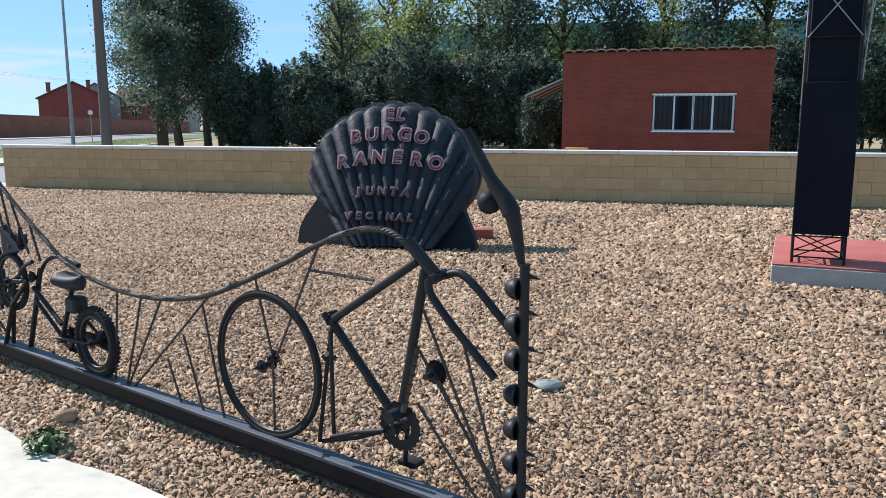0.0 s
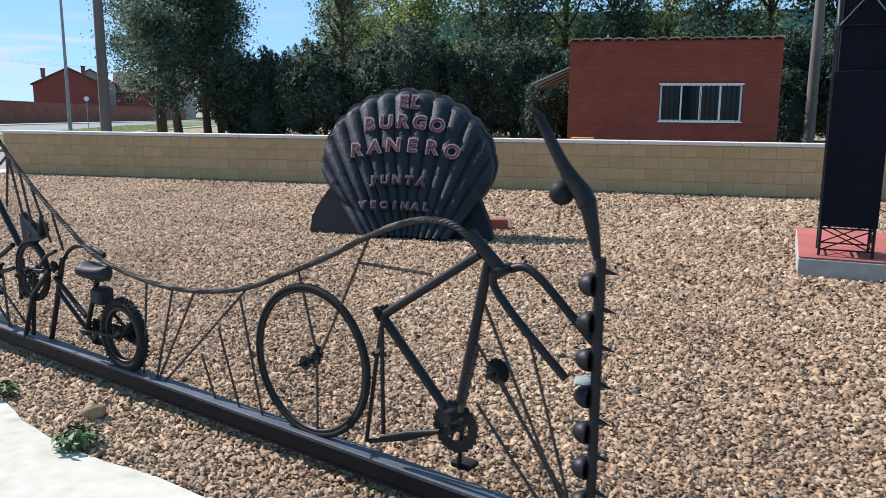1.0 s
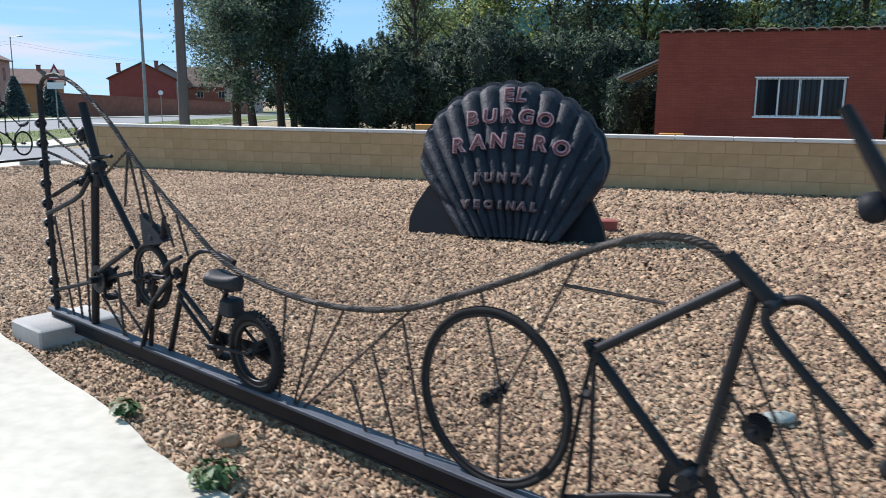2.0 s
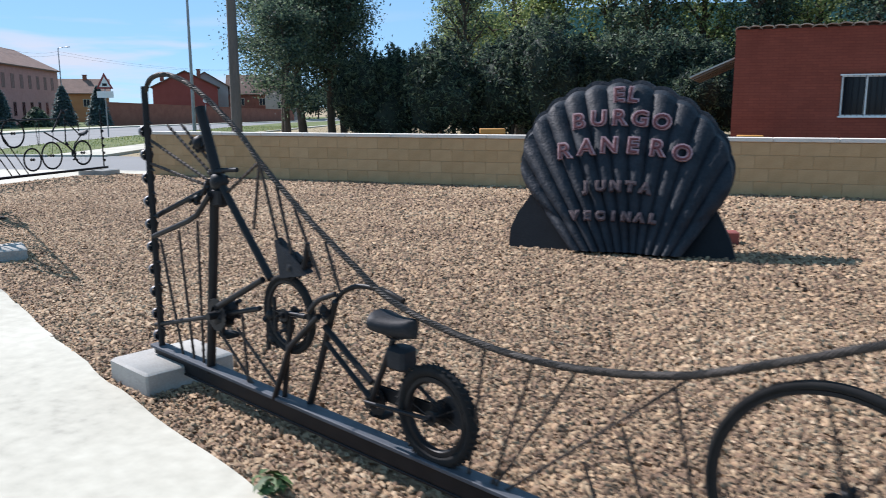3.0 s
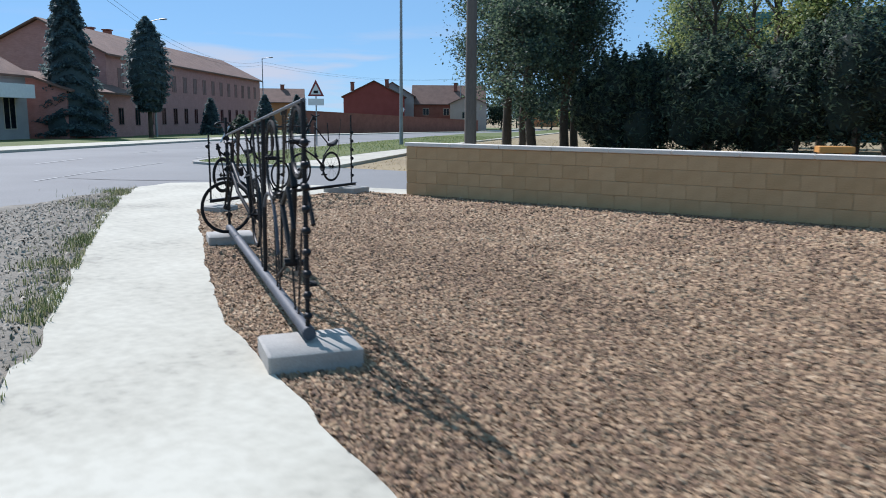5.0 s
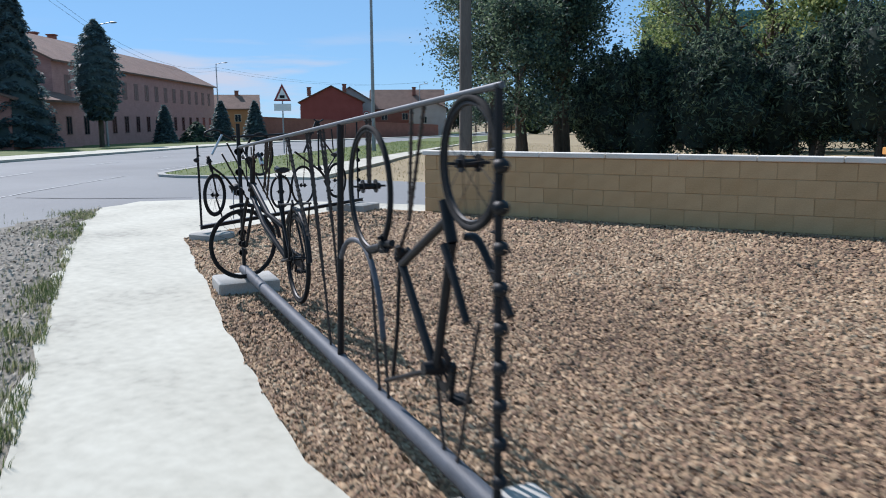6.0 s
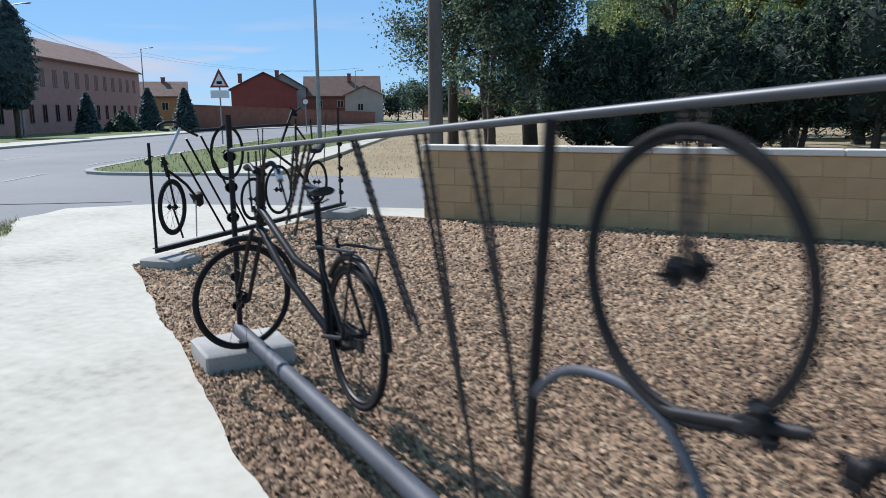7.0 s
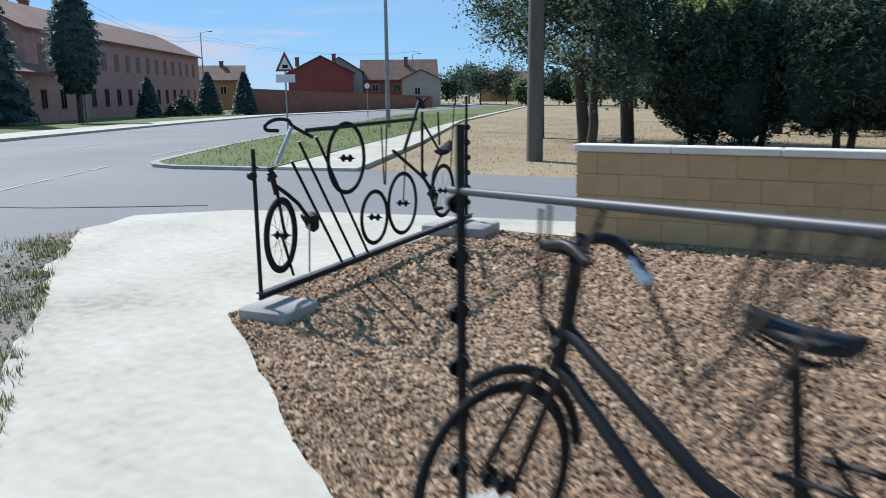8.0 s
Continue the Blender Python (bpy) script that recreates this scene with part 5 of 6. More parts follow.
# lighter trees behind the row
pop = "tall light green poplar behind the cypress row"
for i, (x, y, h, s, m) in enumerate(((-15.5, 37, 8.0, 1.6, 1), (-13.4, 39, 10.5, 2.3, 0), (-11.2, 36, 7.2, 2.0, 0), (-9.0, 38.5, 9.8, 2.3, 0), (-6.9, 36.0, 7.6, 2.0, 1), (-4.8, 38, 9.2, 2.4, 0), (-2.6, 36.5, 7.6, 2.1, 1), (-0.4, 38.5, 9.8, 2.2, 0), (1.8, 36.4, 7.4, 2.2, 1), (4.2, 38, 9.4, 2.4, 0), (6.6, 36.8, 8.6, 2.2, 1), (9.2, 38, 9.6, 2.4, 0), (-18.5, 46, 10.0, 2.3, 0), (-20.8, 52, 9.6, 2.4, 0), (-16.6, 50, 10.6, 2.6, 0))):
    broadleaf(x, y, h, s, 2600 if -16 < x < -13 else 5600, LEAF_POPLAR if m == 0 else LEAF_ELM, pop, 300 + i, 22, 0.07 if -16 < x < -13 else 0.085, 0.36 if -16 < x < -13 else 0.46, group="poplars behind the row")
# undergrowth that closes the view under the far trees
for i in range(9):
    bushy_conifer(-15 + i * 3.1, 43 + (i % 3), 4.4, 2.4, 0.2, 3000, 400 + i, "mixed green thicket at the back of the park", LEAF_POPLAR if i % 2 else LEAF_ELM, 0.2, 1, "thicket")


for i in range(15):
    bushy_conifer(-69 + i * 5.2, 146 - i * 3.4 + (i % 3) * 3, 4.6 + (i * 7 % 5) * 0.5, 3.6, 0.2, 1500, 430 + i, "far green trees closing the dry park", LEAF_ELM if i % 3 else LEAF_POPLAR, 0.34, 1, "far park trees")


def fir(x, y, height, rad, seed, label, leaves=6000, low=0.0, power=0.85, mat=None, leaf=0.26, oval=False):
    rng, npr = random.Random(seed), np.random.default_rng(seed)
    z0 = fall(x, y)
    tree = thing("conifer_tree", pose(0, 0, 0), label, "tree")
    part("trunk", Shape().tube([(x, y, z0 - 0.1), (x, y, z0 + height * 0.97)], height * 0.022, 8, 0.02), BARK, tree)
    # Solid filler body, its colour standing in for the shade among the branches.
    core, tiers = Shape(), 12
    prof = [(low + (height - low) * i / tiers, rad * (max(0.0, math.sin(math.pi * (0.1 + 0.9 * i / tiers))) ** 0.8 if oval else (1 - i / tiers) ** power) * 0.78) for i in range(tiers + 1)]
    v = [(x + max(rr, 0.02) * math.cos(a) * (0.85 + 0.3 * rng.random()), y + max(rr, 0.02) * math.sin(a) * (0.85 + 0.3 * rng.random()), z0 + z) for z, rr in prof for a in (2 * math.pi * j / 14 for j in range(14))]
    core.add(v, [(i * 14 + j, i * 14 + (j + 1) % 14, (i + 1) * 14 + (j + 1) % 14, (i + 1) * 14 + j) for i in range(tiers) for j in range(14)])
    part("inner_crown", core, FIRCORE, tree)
    t = npr.random(leaves) ** 1.3
    a = npr.random(leaves) * 2 * np.pi
    wave = 0.82 + 0.18 * np.sin(t * 70 + 2 * np.sin(a * 3))
    r = rad * (np.sin(np.pi * (0.1 + 0.9 * t)).clip(0, 1) ** 0.8 if oval else (1 - t) ** power) * wave * (0.75 + 0.35 * npr.random(leaves)) + 0.05
    c = np.stack([x + r * np.cos(a), y + r * np.sin(a), z0 + low + (height - low) * t], 1)
    n = np.stack([np.cos(a) * 0.5, np.sin(a) * 0.5, np.full(leaves, 0.8)], 1) + npr.normal(size=(leaves, 3)) * 0.4
    n /= np.linalg.norm(n, axis=1)[:, None]
    quads("crown", c, n, leaf * (0.5 + npr.random(leaves)), mat or LEAF_FIR, tree, 0.4, npr)
    return tree


# ---- street furniture ----
pole = part("utility_pole", Shape().tube([(0, 0, -0.2), (0, 0, 4.5), (0, 0, 10.5)], 0.19, 14, 0.13), POLEWOOD)
pole.matrix_world = pose(-19.2, 23.75, 0)
tagged(pole, "stout weathered wooden utility pole at the park's corner", "utility pole")
pole = part("utility_pole", Shape().tube([(0, 0, -0.2), (0, 0, 9)], 0.17, 12, 0.12), POLEWOOD)
pole.matrix_world = pose(3.62, 26.0, 0)
tagged(pole, "pale weathered utility pole behind the wall", "utility pole")


def street_lamp(x, y, height, reach, ang, label):
    lamp = thing("street_lamp", pose(x, y, fall(x, y), 0, 0, ang), label, "street lamp", "street lamps")
    part("column", Shape().tube([(0, 0, -0.1), (0, 0, height * 0.4), (0, 0, height)], 0.11, 10, 0.055), GALV, lamp)
    if reach:
        part("arm", Shape().tube([(0, 0, height - 0.3), (0.1 * reach, 0, height), (reach, 0, height + 0.12)], 0.04, 8), GALV, lamp)
        part("lantern", Shape().ball((reach + 0.3, 0, height + 0.12), 0.36, 0.13, 0.08, 12, 6), GALV, lamp)


street_lamp(-32.2, 38.1, 11.0, 1.6, 200, "tall slim grey street lamp beside the road")
street_lamp(-64.6, 47.0, 9.6, 0.9, 20, "grey street lamp in front of the brick building")
street_lamp(-88.0, 82.5, 10.0, 1.0, 20, "far grey street lamp at the end of the brick building")
street_lamp(-84.0, 128.0, 9.0, 0.9, 20, "far grey street lamp by the houses")


def road_sign(x, y, z_top, ang, tri=True):
    z0 = fall(x, y)
    s = thing("road_sign", pose(x, y, z0, 0, 0, ang), "red-bordered triangular warning sign on a grey post" if tri else "round red-bordered sign on a grey post", "road sign", "road signs")
    part("post", Shape().tube([(0, 0, -0.1), (0, 0, z_top - 0.1)], 0.035, 8), GALV, s)
    if tri:
        k = 0.43
        part("plate", Shape().add([(-k, -0.05, z_top - 0.87), (k, -0.05, z_top - 0.87), (0, -0.05, z_top), (-k, -0.03, z_top - 0.87), (k, -0.03, z_top - 0.87), (0, -0.03, z_top)], [(0, 1, 2), (5, 4, 3), (0, 3, 4, 1), (1, 4, 5, 2), (2, 5, 3, 0)]), SIGNRED, s, smooth=False)
        part("plate_face", Shape().add([(-k * 0.66, -0.056, z_top - 0.78), (k * 0.66, -0.056, z_top - 0.78), (0, -0.056, z_top - 0.22), (-k * 0.66, -0.052, z_top - 0.78), (k * 0.66, -0.052, z_top - 0.78), (0, -0.052, z_top - 0.22)], [(0, 1, 2), (0, 3, 4, 1), (1, 4, 5, 2), (2, 5, 3, 0)]), WHITEPAINT, s, smooth=False)
        part("symbol", Shape().box(-0.12, -0.062, z_top - 0.72, 0.12, -0.058, z_top - 0.58), IRON, s, smooth=False)
        part("lower_plate", Shape().box(-0.42, -0.05, z_top - 1.35, 0.42, -0.03, z_top - 1.0), WHITEPAINT, s, smooth=False)
    else:
        part("plate", Shape().disc((0, -0.04, z_top - 0.3), 0.3, 0.02), SIGNRED, s)
        part("plate_face", Shape().disc((0, -0.055, z_top - 0.3), 0.21, 0.008), WHITEPAINT, s)


road_sign(-35.7, 35.2, 3.42, 38)
road_sign(-48.0, 60.0, 2.7, 30, False)

# ---- houses ----
def window_at(parent, x, z, w, h, y=0.0, frame_mat=None, pane_mat=None):
    wdw = part("window", Shape().box(x, y - 0.05, z - 0.06, x + w, y + 0.02, z).box(x, y - 0.03, z, x + 0.07, y + 0.02, z + h).box(x + w - 0.07, y - 0.03, z, x + w, y + 0.02, z + h).box(x, y - 0.03, z + h, x + w, y + 0.02, z + h + 0.07).box(x + w / 2 - 0.03, y - 0.03, z, x + w / 2 + 0.03, y + 0.02, z + h), frame_mat or CREAMRENDER, parent, smooth=False)
    part("pane", Shape().box(x + 0.07, y - 0.008, z, x + w / 2 - 0.03, y + 0.01, z + h), pane_mat or GLASS, wdw, smooth=False)
    part("pane", Shape().box(x + w / 2 + 0.03, y - 0.008, z, x + w - 0.07, y + 0.01, z + h), pane_mat or GLASS, wdw, smooth=False)


def house(name, m, w, d, eave, ridge, wall, label, windows=(), along_x=True, over=0.4, frames=None, chimney=()):
    """A pitched-roof house: front at y = 0, x to the right; ridge along x or along y."""
    ob = thing(name, m, label, "house")
    if along_x:
        part("wall", Shape().add([(0, 0, -0.3), (w, 0, -0.3), (w, d, -0.3), (0, d, -0.3), (0, 0, eave), (w, 0, eave), (w, d, eave), (0, d, eave), (0, d / 2, ridge), (w, d / 2, ridge)],
             [(0, 1, 5, 4), (1, 2, 6, 9, 5), (2, 3, 7, 6), (3, 0, 4, 8, 7)]), wall, ob, smooth=False)
        drop = over * (ridge - eave) / (d / 2)
        v = [(-over, -over, eave - drop), (w + over, -over, eave - drop), (w + over, d / 2, ridge + 0.05), (-over, d / 2, ridge + 0.05), (w + over, d + over, eave - drop), (-over, d + over, eave - drop)]
        v += [(x, y, z + 0.16) for x, y, z in v]
        part("roof", Shape().add(v, [(6, 7, 8, 9), (9, 8, 10, 11), (3, 2, 1, 0), (5, 4, 2, 3), (0, 1, 7, 6), (1, 2, 8, 7), (2, 4, 10, 8), (4, 5, 11, 10), (5, 3, 9, 11), (3, 0, 6, 9)]), ROOFTILE, ob, smooth=False)
    else:
        part("wall", Shape().add([(0, 0, -0.3), (w, 0, -0.3), (w, d, -0.3), (0, d, -0.3), (0, 0, eave), (w, 0, eave), (w, d, eave), (0, d, eave), (w / 2, 0, ridge), (w / 2, d, ridge)],
             [(0, 1, 5, 8, 4), (1, 2, 6, 5), (2, 3, 7, 9, 6), (3, 0, 4, 7)]), wall, ob, smooth=False)
        drop = over * (ridge - eave) / (w / 2)
        v = [(-over, -over, eave - drop), (w / 2, -over, ridge + 0.05), (w + over, -over, eave - drop), (-over, d + over, eave - drop), (w / 2, d + over, ridge + 0.05), (w + over, d + over, eave - drop)]
        v += [(x, y, z + 0.16) for x, y, z in v]
        part("roof", Shape().add(v, [(6, 7, 10, 9), (7, 8, 11, 10), (3, 4, 1, 0), (4, 5, 2, 1), (0, 1, 7, 6), (1, 2, 8, 7), (4, 3, 9, 10), (5, 4, 10, 11), (3, 0, 6, 9), (2, 5, 11, 8)]), ROOFTILE, ob, smooth=False)
    for x, z, ww, hh in windows:
        window_at(ob, x, z, ww, hh, frame_mat=frames, pane_mat=SHUTTER if frames and z > 2 else None)
    for x, y, z in chimney:
        part("chimney", Shape().box(x, y, z - 1.5, x + 0.7, y + 0.7, z, 0.03).box(x - 0.08, y - 0.08, z, x + 0.78, y + 0.78, z + 0.12), FARBRICK, ob, smooth=False)
    return ob


def facing(x, y, ax, ay):
    """A frame at (x, y) whose x axis runs towards (ax, ay); the front looks to its right-hand side."""
    return pose(x, y, fall(x, y), 0, 0, math.degrees(math.atan2(ay - y, ax - x)))


# the long two-storey building: its front runs along the road
long_windows = [(2.2 + i * 3.3, z, 1.15, 1.55) for i in range(15) for z in (0.9, 4.2)]
house("apartment_building", facing(-67.5, 44.5, -94.8, 88.4), 52, 11, 6.9, 9.6, ROSEBRICK, "long two-storey rose brick building with a brown tiled roof", long_windows, frames=DULLFRAME, chimney=((12, 6.5, 10.2), (16, 6.5, 10.4)))
house("annexe", facing(-59.8, 36.0, -66.8, 46.6), 12, 7, 3.4, 4.6, ROSEBRICK, "single-storey brick annexe with a low tiled roof", [(2, 0.9, 1.1, 1.3), (6, 0.9, 1.1, 1.3), (9, 0.9, 1.1, 1.3)], frames=DULLFRAME)
house("villa", facing(-55.0, 24.0, -60.5, 33.5), 11, 8, 4.2, 6.4, GREYRENDER, "house with a white balcony and a low tiled roof", [(1.5, 0.6, 1.6, 2.0), (5, 0.6, 1.6, 2.0), (8.2, 0.6, 1.4, 2.0)])
balc = part("balcony", Shape().box(0, -1.2, 2.6, 10, -0.02, 2.8).box(0, -1.2, 2.8, 10, -1.1, 3.5), WHITEPAINT, None, smooth=False)
balc.matrix_world = facing(-55.0, 24.0, -60.5, 33.5)
balc.parent = bpy.data.objects["villa"]
balc.matrix_parent_inverse = bpy.data.objects["villa"].matrix_world.inverted()
house("orange_house", facing(-113.5, 104.5, -107.0, 110.4), 9, 9, 4.9, 7.2, OCHRERENDER, "orange rendered house with a tiled roof and chimney", [(1.5, 2.6, 1.1, 1.2), (5, 2.6, 1.1, 1.2)], chimney=((5, 4, 8.0),))
house("red_house", facing(-101.2, 115.3, -92.4, 122.1), 11.1, 9, 6.0, 8.7, REDRENDER, "bright red gabled house behind a garden wall", [], along_x=False, chimney=((1.2, 3, 8.6), (7.6, 4, 9.2)))
house("grey_house", facing(-103.5, 126.2, -96.9, 131.1), 8.4, 10, 6.4, 8.9, GREYRENDER, "grey rendered gabled house beside the red one", [(5.4, 3.4, 1.1, 1.2)], along_x=False)
house("tiled_house", facing(-97.2, 131.5, -85.3, 138.8), 14.0, 10, 5.0, 8.5, FARBRICK, "brick house with a broad tiled roof", [(2, 2.8, 1.2, 1.2), (6, 2.8, 1.2, 1.2), (10, 2.8, 1.2, 1.2)], chimney=((8, 3, 9.0),))
house("gabled_house", facing(-85.4, 126.6, -79.6, 130.0), 6.7, 8, 4.8, 6.3, ROSERENDER, "pinkish gabled house at the end of the garden wall", [(2.2, 2.2, 1.0, 1.1)], along_x=False)
house("orange_house", facing(-104.0, 196.0, -94.0, 200.0), 12, 9, 5.0, 7.6, OCHRERENDER, "far orange house at the end of the street", [(2, 2.6, 1.2, 1.3), (7, 2.6, 1.2, 1.3)])
GWL = 52.4
gw = part("garden_wall", Shape().add([(x, y, z) for x, z0, z1 in ((0, -0.6, 1.75), (GWL, -0.3, 3.02)) for y in (0, 0.3) for z in (z0, z1)], [(0, 4, 5, 1), (2, 3, 7, 6), (1, 5, 7, 3), (0, 1, 3, 2), (4, 6, 7, 5)]), FARBRICK, smooth=False)
part("wall_cap", Shape().add([(x, y, z) for x, z0 in ((-0.05, 1.75), (GWL + 0.05, 3.02)) for y in (-0.06, 0.36) for z in (z0, z0 + 0.12)], [(0, 4, 5, 1), (2, 3, 7, 6), (1, 5, 7, 3), (0, 1, 3, 2), (4, 6, 7, 5), (0, 2, 6, 4)]), FARBRICK, gw, smooth=False)
gw.matrix_world = facing(-78.2, 124.0, -71.6, 72.0)
tagged(gw, "long red brick garden wall along the road", "garden wall")

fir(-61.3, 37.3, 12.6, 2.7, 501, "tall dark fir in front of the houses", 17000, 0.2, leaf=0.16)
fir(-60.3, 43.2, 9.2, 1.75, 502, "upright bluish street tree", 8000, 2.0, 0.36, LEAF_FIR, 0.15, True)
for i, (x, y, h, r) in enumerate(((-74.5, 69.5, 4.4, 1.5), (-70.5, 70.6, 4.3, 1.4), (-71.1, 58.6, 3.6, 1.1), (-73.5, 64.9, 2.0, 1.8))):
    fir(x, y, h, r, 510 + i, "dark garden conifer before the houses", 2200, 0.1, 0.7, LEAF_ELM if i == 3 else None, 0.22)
for i, (x, y, h) in enumerate(((-81.5, 139, 6.0), (-88, 158, 7.5), (-82, 151, 7), (-76, 150, 6.5), (-50, 124, 7.5), (-44, 118, 7), (-54, 140, 8), (-40, 110, 7.5), (-36, 100, 7), (-33, 92, 8))):
    broadleaf(x, y, h, 3.3, 2600, LEAF_ELM, "small green tree far along the road", 520 + i, 14, 0.22, 1.0, group="far roadside trees")
hall = part("green_hall", Shape().box(0, 0, -1.2, 55, 20, 9.4).box(-0.1, -0.1, 9.4, 55.1, 20.1, 9.9), TEAL, smooth=False)
hall.matrix_world = pose(-28, 72, 0, 0, 0, 4)
tagged(hall, "large green metal-clad hall behind the trees", "industrial hall")
for i in range(17):
    part("cladding_panel", Shape().box(i * 3.1 + 0.05, -0.14, 0.2, i * 3.1 + 2.95, -0.06, 9.2), TEAL, hall, smooth=False)

# overhead wires beside the road
wires = thing("overhead_wires", pose(0, 0, 0), "thin dark overhead wires across the street", "cable")
for z, dz in ((8.6, 0), (8.2, -0.1)):
    a, b = Vector((-57, 32, z + 5)), Vector((-64.6, 47, z))
    part("wire", Shape().tube([a, a.lerp(b, 0.5) - Vector((0, 0, 0.5)), b], 0.011, 4), IRON, wires)
    a, b = Vector((-64.6, 47, z)), Vector((-88, 82.5, z))
    part("wire", Shape().tube([a.lerp(b, i / 8) - Vector((0, 0, 1.2 * (i / 8) * (1 - i / 8) * 4)) for i in range(9)], 0.011, 4), IRON, wires)
    a, b = Vector((-88, 82.5, z)), Vector((-79, 122, 8.0))
    part("wire", Shape().tube([a.lerp(b, i / 8) - Vector((0, 0, 1.2 * (i / 8) * (1 - i / 8) * 4)) for i in range(9)], 0.011, 4), IRON, wires)

# ---- small things on the ground ----
rock = part("rock", Shape().ball((0, 0, 0.03), 0.058, 0.045, 0.042, 10, 7, 0.22, 8), BIGSTONE)
rock.matrix_world = pose(-3.98, 3.10, 0, 0, 0, 20)
tagged(rock, "fist-sized brown stone on the gravel", "rock")
rock = part("rock", Shape().ball((0, 0, 0.015), 0.085, 0.06, 0.03, 9, 6, 0.3, 4), PALESTONE)
rock.matrix_world = pose(-1.64, 4.22, 0, 0, 0, 30)
tagged(rock, "flat grey-green stone on the gravel", "rock")


def weed(x, y, rad, leaves, seed):
    npr = np.random.default_rng(seed)
    a, r = npr.random(leaves) * 6.283, rad * npr.random(leaves) ** 0.7
    c = np.stack([x + r * np.cos(a), y + r * np.sin(a), 0.02 + 0.05 * npr.random(leaves)], 1)
    n = np.stack([np.cos(a) * 0.6, np.sin(a) * 0.6, np.ones(leaves)], 1) + npr.normal(size=(leaves, 3)) * 0.35
    n /= np.linalg.norm(n, axis=1)[:, None]
    tagged(quads("weed", c, n, 0.012 + 0.022 * npr.random(leaves), WEED, None, 0.45, npr), "low green weed at the edge of the path", "weed", "weeds along the path")


weed(-3.83, 2.79, 0.10, 200, 1)
weed(-4.62, 3.23, 0.08, 80, 3)


def blades(name, pts, h, mat, label, seed, width=0.006):
    """Grass blades at given ground points, as one mesh."""
    npr = np.random.default_rng(seed)
    k = len(pts)
    a = npr.random(k) * 6.283
    lean = (0.15 + 0.6 * npr.random(k))[:, None] * np.stack([np.cos(a), np.sin(a), np.zeros(k)], 1)
    hh = (h * (0.4 + 0.9 * npr.random(k)))[:, None]
    side = np.stack([-np.sin(a), np.cos(a), np.zeros(k)], 1) * width
    up = np.array([0, 0, 1.0])
    mid = pts + up * hh * 0.6 + lean * hh * 0.3
    tip = pts + up * hh + lean * hh
    v = np.stack([pts - side, pts + side, mid + side * 0.7, mid - side * 0.7, tip], 1).reshape(-1, 3)
    b = np.arange(k)[:, None] * 5
    f = np.concatenate([b + np.array([[0, 1, 2]]), b + np.array([[0, 2, 3]]), b + np.array([[3, 2, 4]])])
    return tagged(solid(name, v, f, mat), label, "grass", kind="stuff")


def inside(p, poly):
    x, y = p[:, 0], p[:, 1]
    hit = np.zeros(len(p), bool)
    for (x0, y0), (x1, y1) in zip(poly, poly[1:] + poly[:1]):
        c = ((y0 > y) != (y1 > y)) & (x < (x1 - x0) * (y - y0) / (y1 - y0 + 1e-12) + x0)
        hit ^= c
    return hit


npr = np.random.default_rng(70)
edge = [(-20.2, 12.75), (-18.7, 11.3), (-15.9, 9.02), (-13.03, 6.82), (-11.6, 5.72), (-10.8, 5.08), (-7.5, 2.3)]
pts = []
for (x0, y0), (x1, y1) in zip(edge, edge[1:]):
    n = int(math.hypot(x1 - x0, y1 - y0) * 1100)
    t = npr.random(n)
    off = npr.exponential(0.30, n) - 0.06
    d = np.array([x1 - x0, y1 - y0]) / math.hypot(x1 - x0, y1 - y0)
    p = np.stack([x0 + (x1 - x0) * t + d[1] * off, y0 + (y1 - y0) * t - d[0] * off, np.full(n, -0.02)], 1)
    tuft = np.array([noise.noise((q[0] * 1.3, q[1] * 1.3, 0.2)) + 0.6 * noise.noise((q[0] * 5, q[1] * 5, 3.0)) for q in p.tolist()])
    pts.append(p[(tuft > 0.02 + 0.25 * off + 0.16 * (p[:, 0] < -12.4)) | (npr.random(n) < 0.05)])
blades("verge_grass", np.concatenate(pts), 0.07, VERGEBLADE, "dry and green grass along the edge of the footpath", 71, 0.004)
p = npr.random((100000, 2)) * np.array([60, 75]) + np.array([-66, 19])
lawn_poly = [(-25.9, 19.05), (-26.9, 20.3), (-29.3, 25), (-37.2, 41), (-50, 68), (-42, 68), (-39.6, 62.5), (-26.5, 29.1), (-23.2, 19.5)]
p = p[inside(p, lawn_poly)]
p = np.concatenate([p, np.zeros((len(p), 1))], 1)
p[:, 2] = -0.0115 * np.clip(-0.7 * (p[:, 0] + 12) + 0.714 * (p[:, 1] - 7) - 25, 0, 100)
blades("lawn_grass", p, 0.07, LAWNBLADE, "short green and yellow grass of the verge", 72, 0.012)
park = [(-21.2, 20.5), (-24.4, 28.1), (-34, 49), (-30, 52), (-12, 40), (-10, 24), (-14, 20.8)]
p = npr.random((22000, 2)) * np.array([26, 34]) + np.array([-35, 20])
p = p[inside(p, park)]
p = np.concatenate([p, np.full((len(p), 1), -0.09)], 1)
blades("park_grass", p, 0.045, GRASSBLADE, "short sparse dry grass of the park", 73, 0.009)

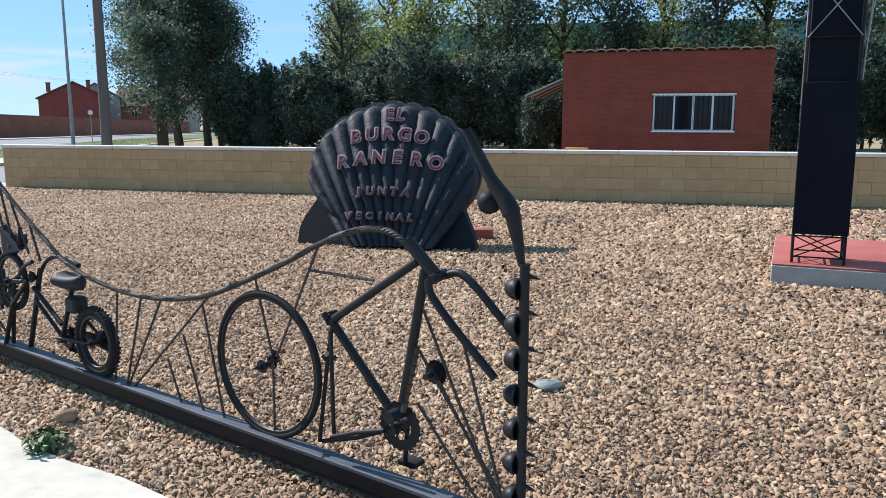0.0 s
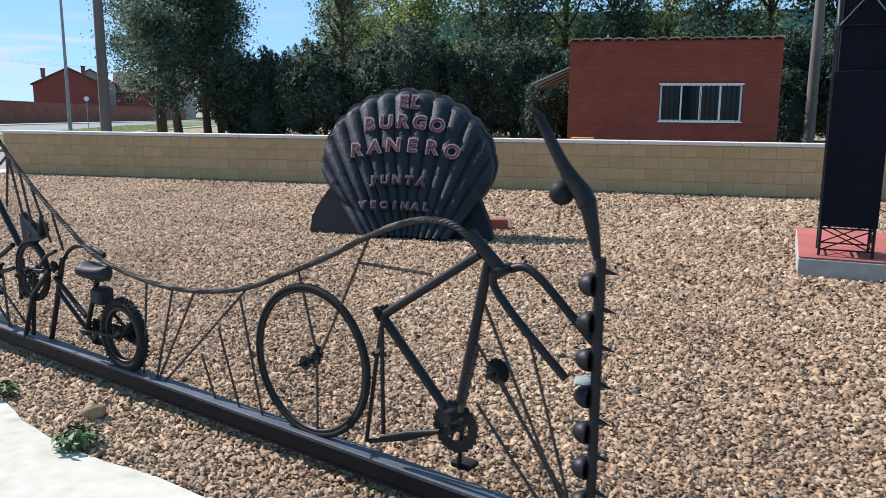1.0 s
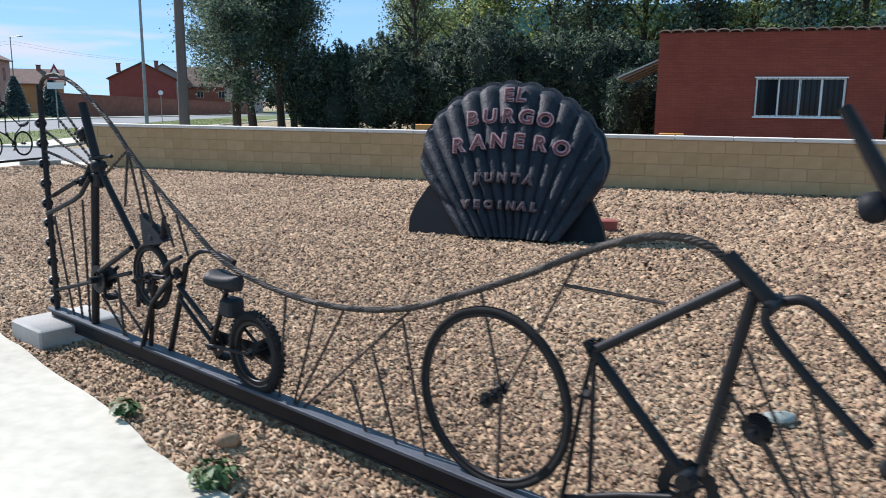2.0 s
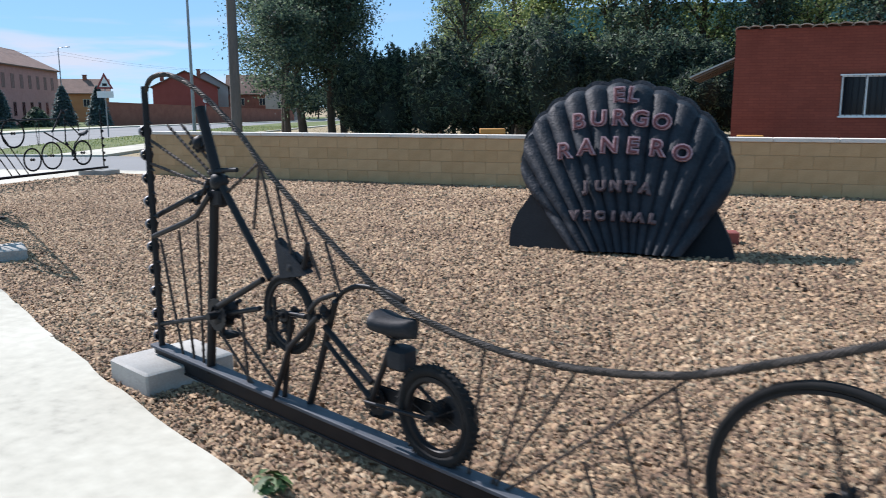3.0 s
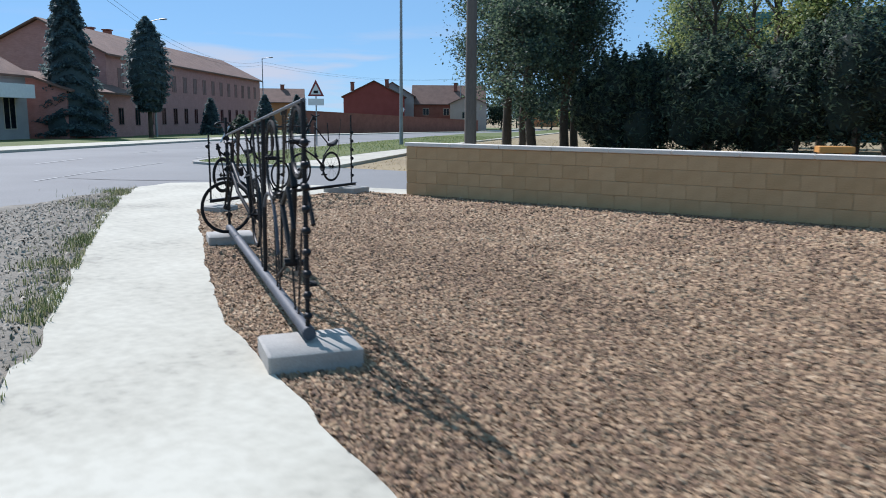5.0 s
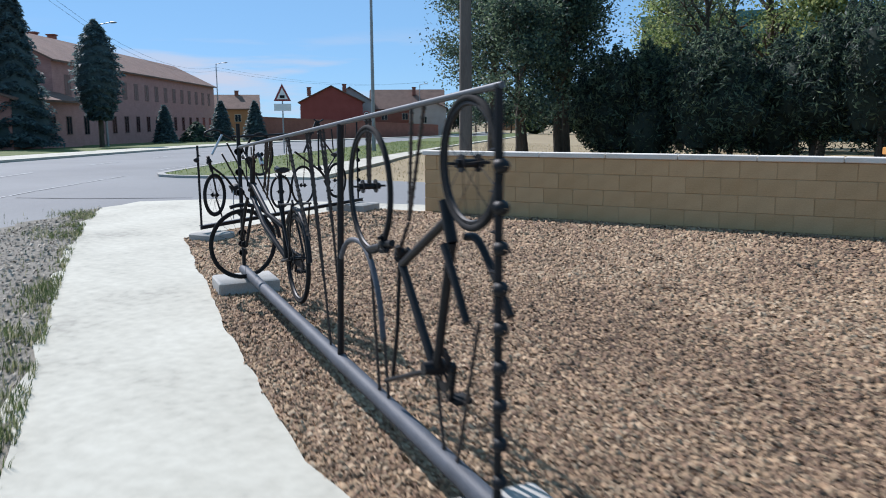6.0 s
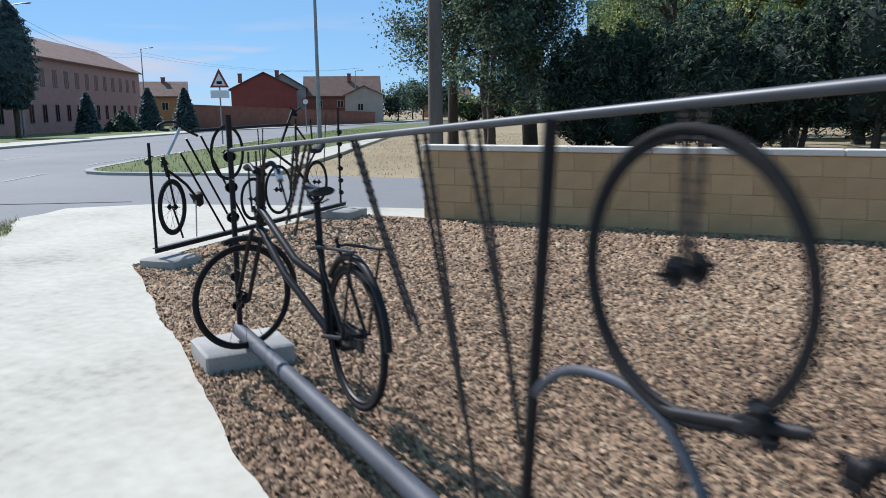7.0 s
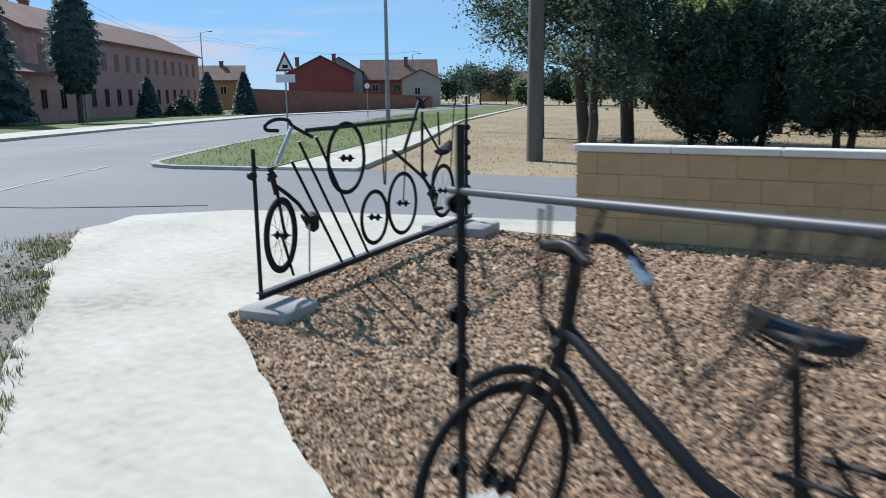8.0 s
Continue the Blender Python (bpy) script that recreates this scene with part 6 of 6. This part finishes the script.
# ---- block wall, block by block ----
wall = part("wall_blocks_core", Shape().box(-15.10, 14.731, -0.1, 9.0, 14.925, 0.875), MORTAR, smooth=False)
wall.name = "wall_south"
tagged(wall, "low ochre concrete block wall with a pale coping", "wall", kind="structure")
block = Shape().box(0, 0, 0, 0.434, 0.21, 0.209, 0.004).mesh("block", BLOCK, False)
half = Shape().box(0, 0, 0, 0.214, 0.21, 0.209, 0.004).mesh("block", BLOCK, False)
rng = random.Random(9)
for row in range(4):
    x = -15.12
    first = row % 2
    while x < 8.9:
        short = first
        ob = new("block", half if short else block)
        ob.parent = wall
        ob.location = (x, 14.725 + rng.uniform(-0.003, 0.003), 0.006 + row * 0.2165)
        x += 0.22 if short else 0.44
        first = 0
for i in range(25):
    ob = part("coping_stone", Shape().box(-15.15 + i * 0.97, 14.70, 0.872, -15.15 + i * 0.97 + 0.962, 14.96, 0.94, 0.008), COPING, wall, smooth=False)

# ---- loose gravel ----
def pebbles(name, pts, size, seed, label, mat=STONE):
    """Angular stone chips with a ridge, as one mesh."""
    npr = np.random.default_rng(seed)
    k = len(pts)
    base = np.array([(0.9, 0.55, -0.4), (-0.8, 0.75, -0.4), (-0.95, -0.6, -0.4), (0.8, -0.8, -0.4), (0.55, 0.1, 0.8), (-0.5, -0.1, 0.75)])
    face = np.array([(0, 1, 5), (0, 5, 4), (1, 2, 5), (2, 3, 4), (2, 4, 5), (3, 0, 4)])
    m = len(base)
    v = base[None] * (1 + 0.26 * npr.normal(size=(k, m, 1)).clip(-1.5, 1.5)) * (np.array([0.70, 0.41, 0.40]) * (0.8 + 0.4 * npr.random((k, 3))))[:, None, :]
    v *= (size * (0.65 + 0.75 * npr.random(k) ** 2))[:, None, None]
    a, b = npr.random(k) * 6.283, npr.normal(size=k) * 0.55
    ca, sa, cb, sb = np.cos(a), np.sin(a), np.cos(b), np.sin(b)
    x, y, z = v[..., 0], v[..., 1], v[..., 2]
    x, z = x * cb[:, None] + z * sb[:, None], z * cb[:, None] - x * sb[:, None]
    x, y = x * ca[:, None] - y * sa[:, None], x * sa[:, None] + y * ca[:, None]
    lift = -0.022 + 0.022 * npr.random(k)
    w = np.stack([x + pts[:, :1], y + pts[:, 1:2], z + lift[:, None]], -1).reshape(-1, 3)
    f = (face[None] + (np.arange(k) * m)[:, None, None]).reshape(-1, 3)
    return tagged(solid(name, w, f, mat, None, False), label, "gravel", kind="stuff")


def strew(step, poly, lo, hi, seed, jitter=0.42):
    """Uneven rows of points, one stone's width apart, inside an outline."""
    npr = np.random.default_rng(seed)
    gx, gy = np.meshgrid(np.arange(lo[0], hi[0], step), np.arange(lo[1], hi[1], step * 0.87))
    gx[1::2] += step / 2
    p = np.stack([gx.ravel(), gy.ravel()], 1)
    p += (npr.random(p.shape) - 0.5) * 2 * jitter * step
    return p[inside(p, poly)]


near_line = [(-0.9, 0.0), (-3.7, 1.2), (-6.8, 3.1), (-9.8, 4.9), (-12.5, 7.1)]


def reach(p):
    best = np.full(len(p), 1e9)
    for a, b in zip(near_line, near_line[1:]):
        a, b = np.array(a), np.array(b)
        t = (((p - a) @ (b - a)) / ((b - a) @ (b - a))).clip(0, 1)
        best = np.minimum(best, np.linalg.norm(p - (a + t[:, None] * (b - a)), axis=1))
    return best


def zone(step, seed, near, far):
    p = strew(step, GRAVEL_EDGE, (-16.6, 0.5), (3.8, 14.7), seed)
    d = reach(p)
    return p[(d >= near) & (d < far)]


pebbles("gravel_near", zone(0.0205, 81, 0.0, 3.6), 0.0245, 83, "pinkish tan crushed gravel in front")
pebbles("gravel_next", zone(0.0255, 80, 3.6, 6.0), 0.0305, 89, "pinkish tan crushed gravel behind the bicycle panels")
pebbles("gravel_mid", zone(0.034, 82, 6.0, 9.0), 0.041, 84, "pinkish tan crushed gravel round the shell")
pebbles("gravel_far", zone(0.048, 86, 9.0, 99.0), 0.058, 85, "pinkish tan crushed gravel towards the wall")

verge_poly = [(-20.2, 12.75), (-18.7, 11.3), (-15.9, 9.02), (-13.03, 6.82), (-10.8, 5.08), (-7.5, 2.3), (-9.5, 0.0), (-12.0, 0.5), (-15.2, 3.5), (-18.6, 9.4), (-20.2, 12.5)]
pebbles("verge_gravel", strew(0.075, verge_poly, (-20.3, 0), (-7.4, 12.8), 87, 0.9), 0.034, 88, "loose grey stones scattered over the verge", VERGESTONE)
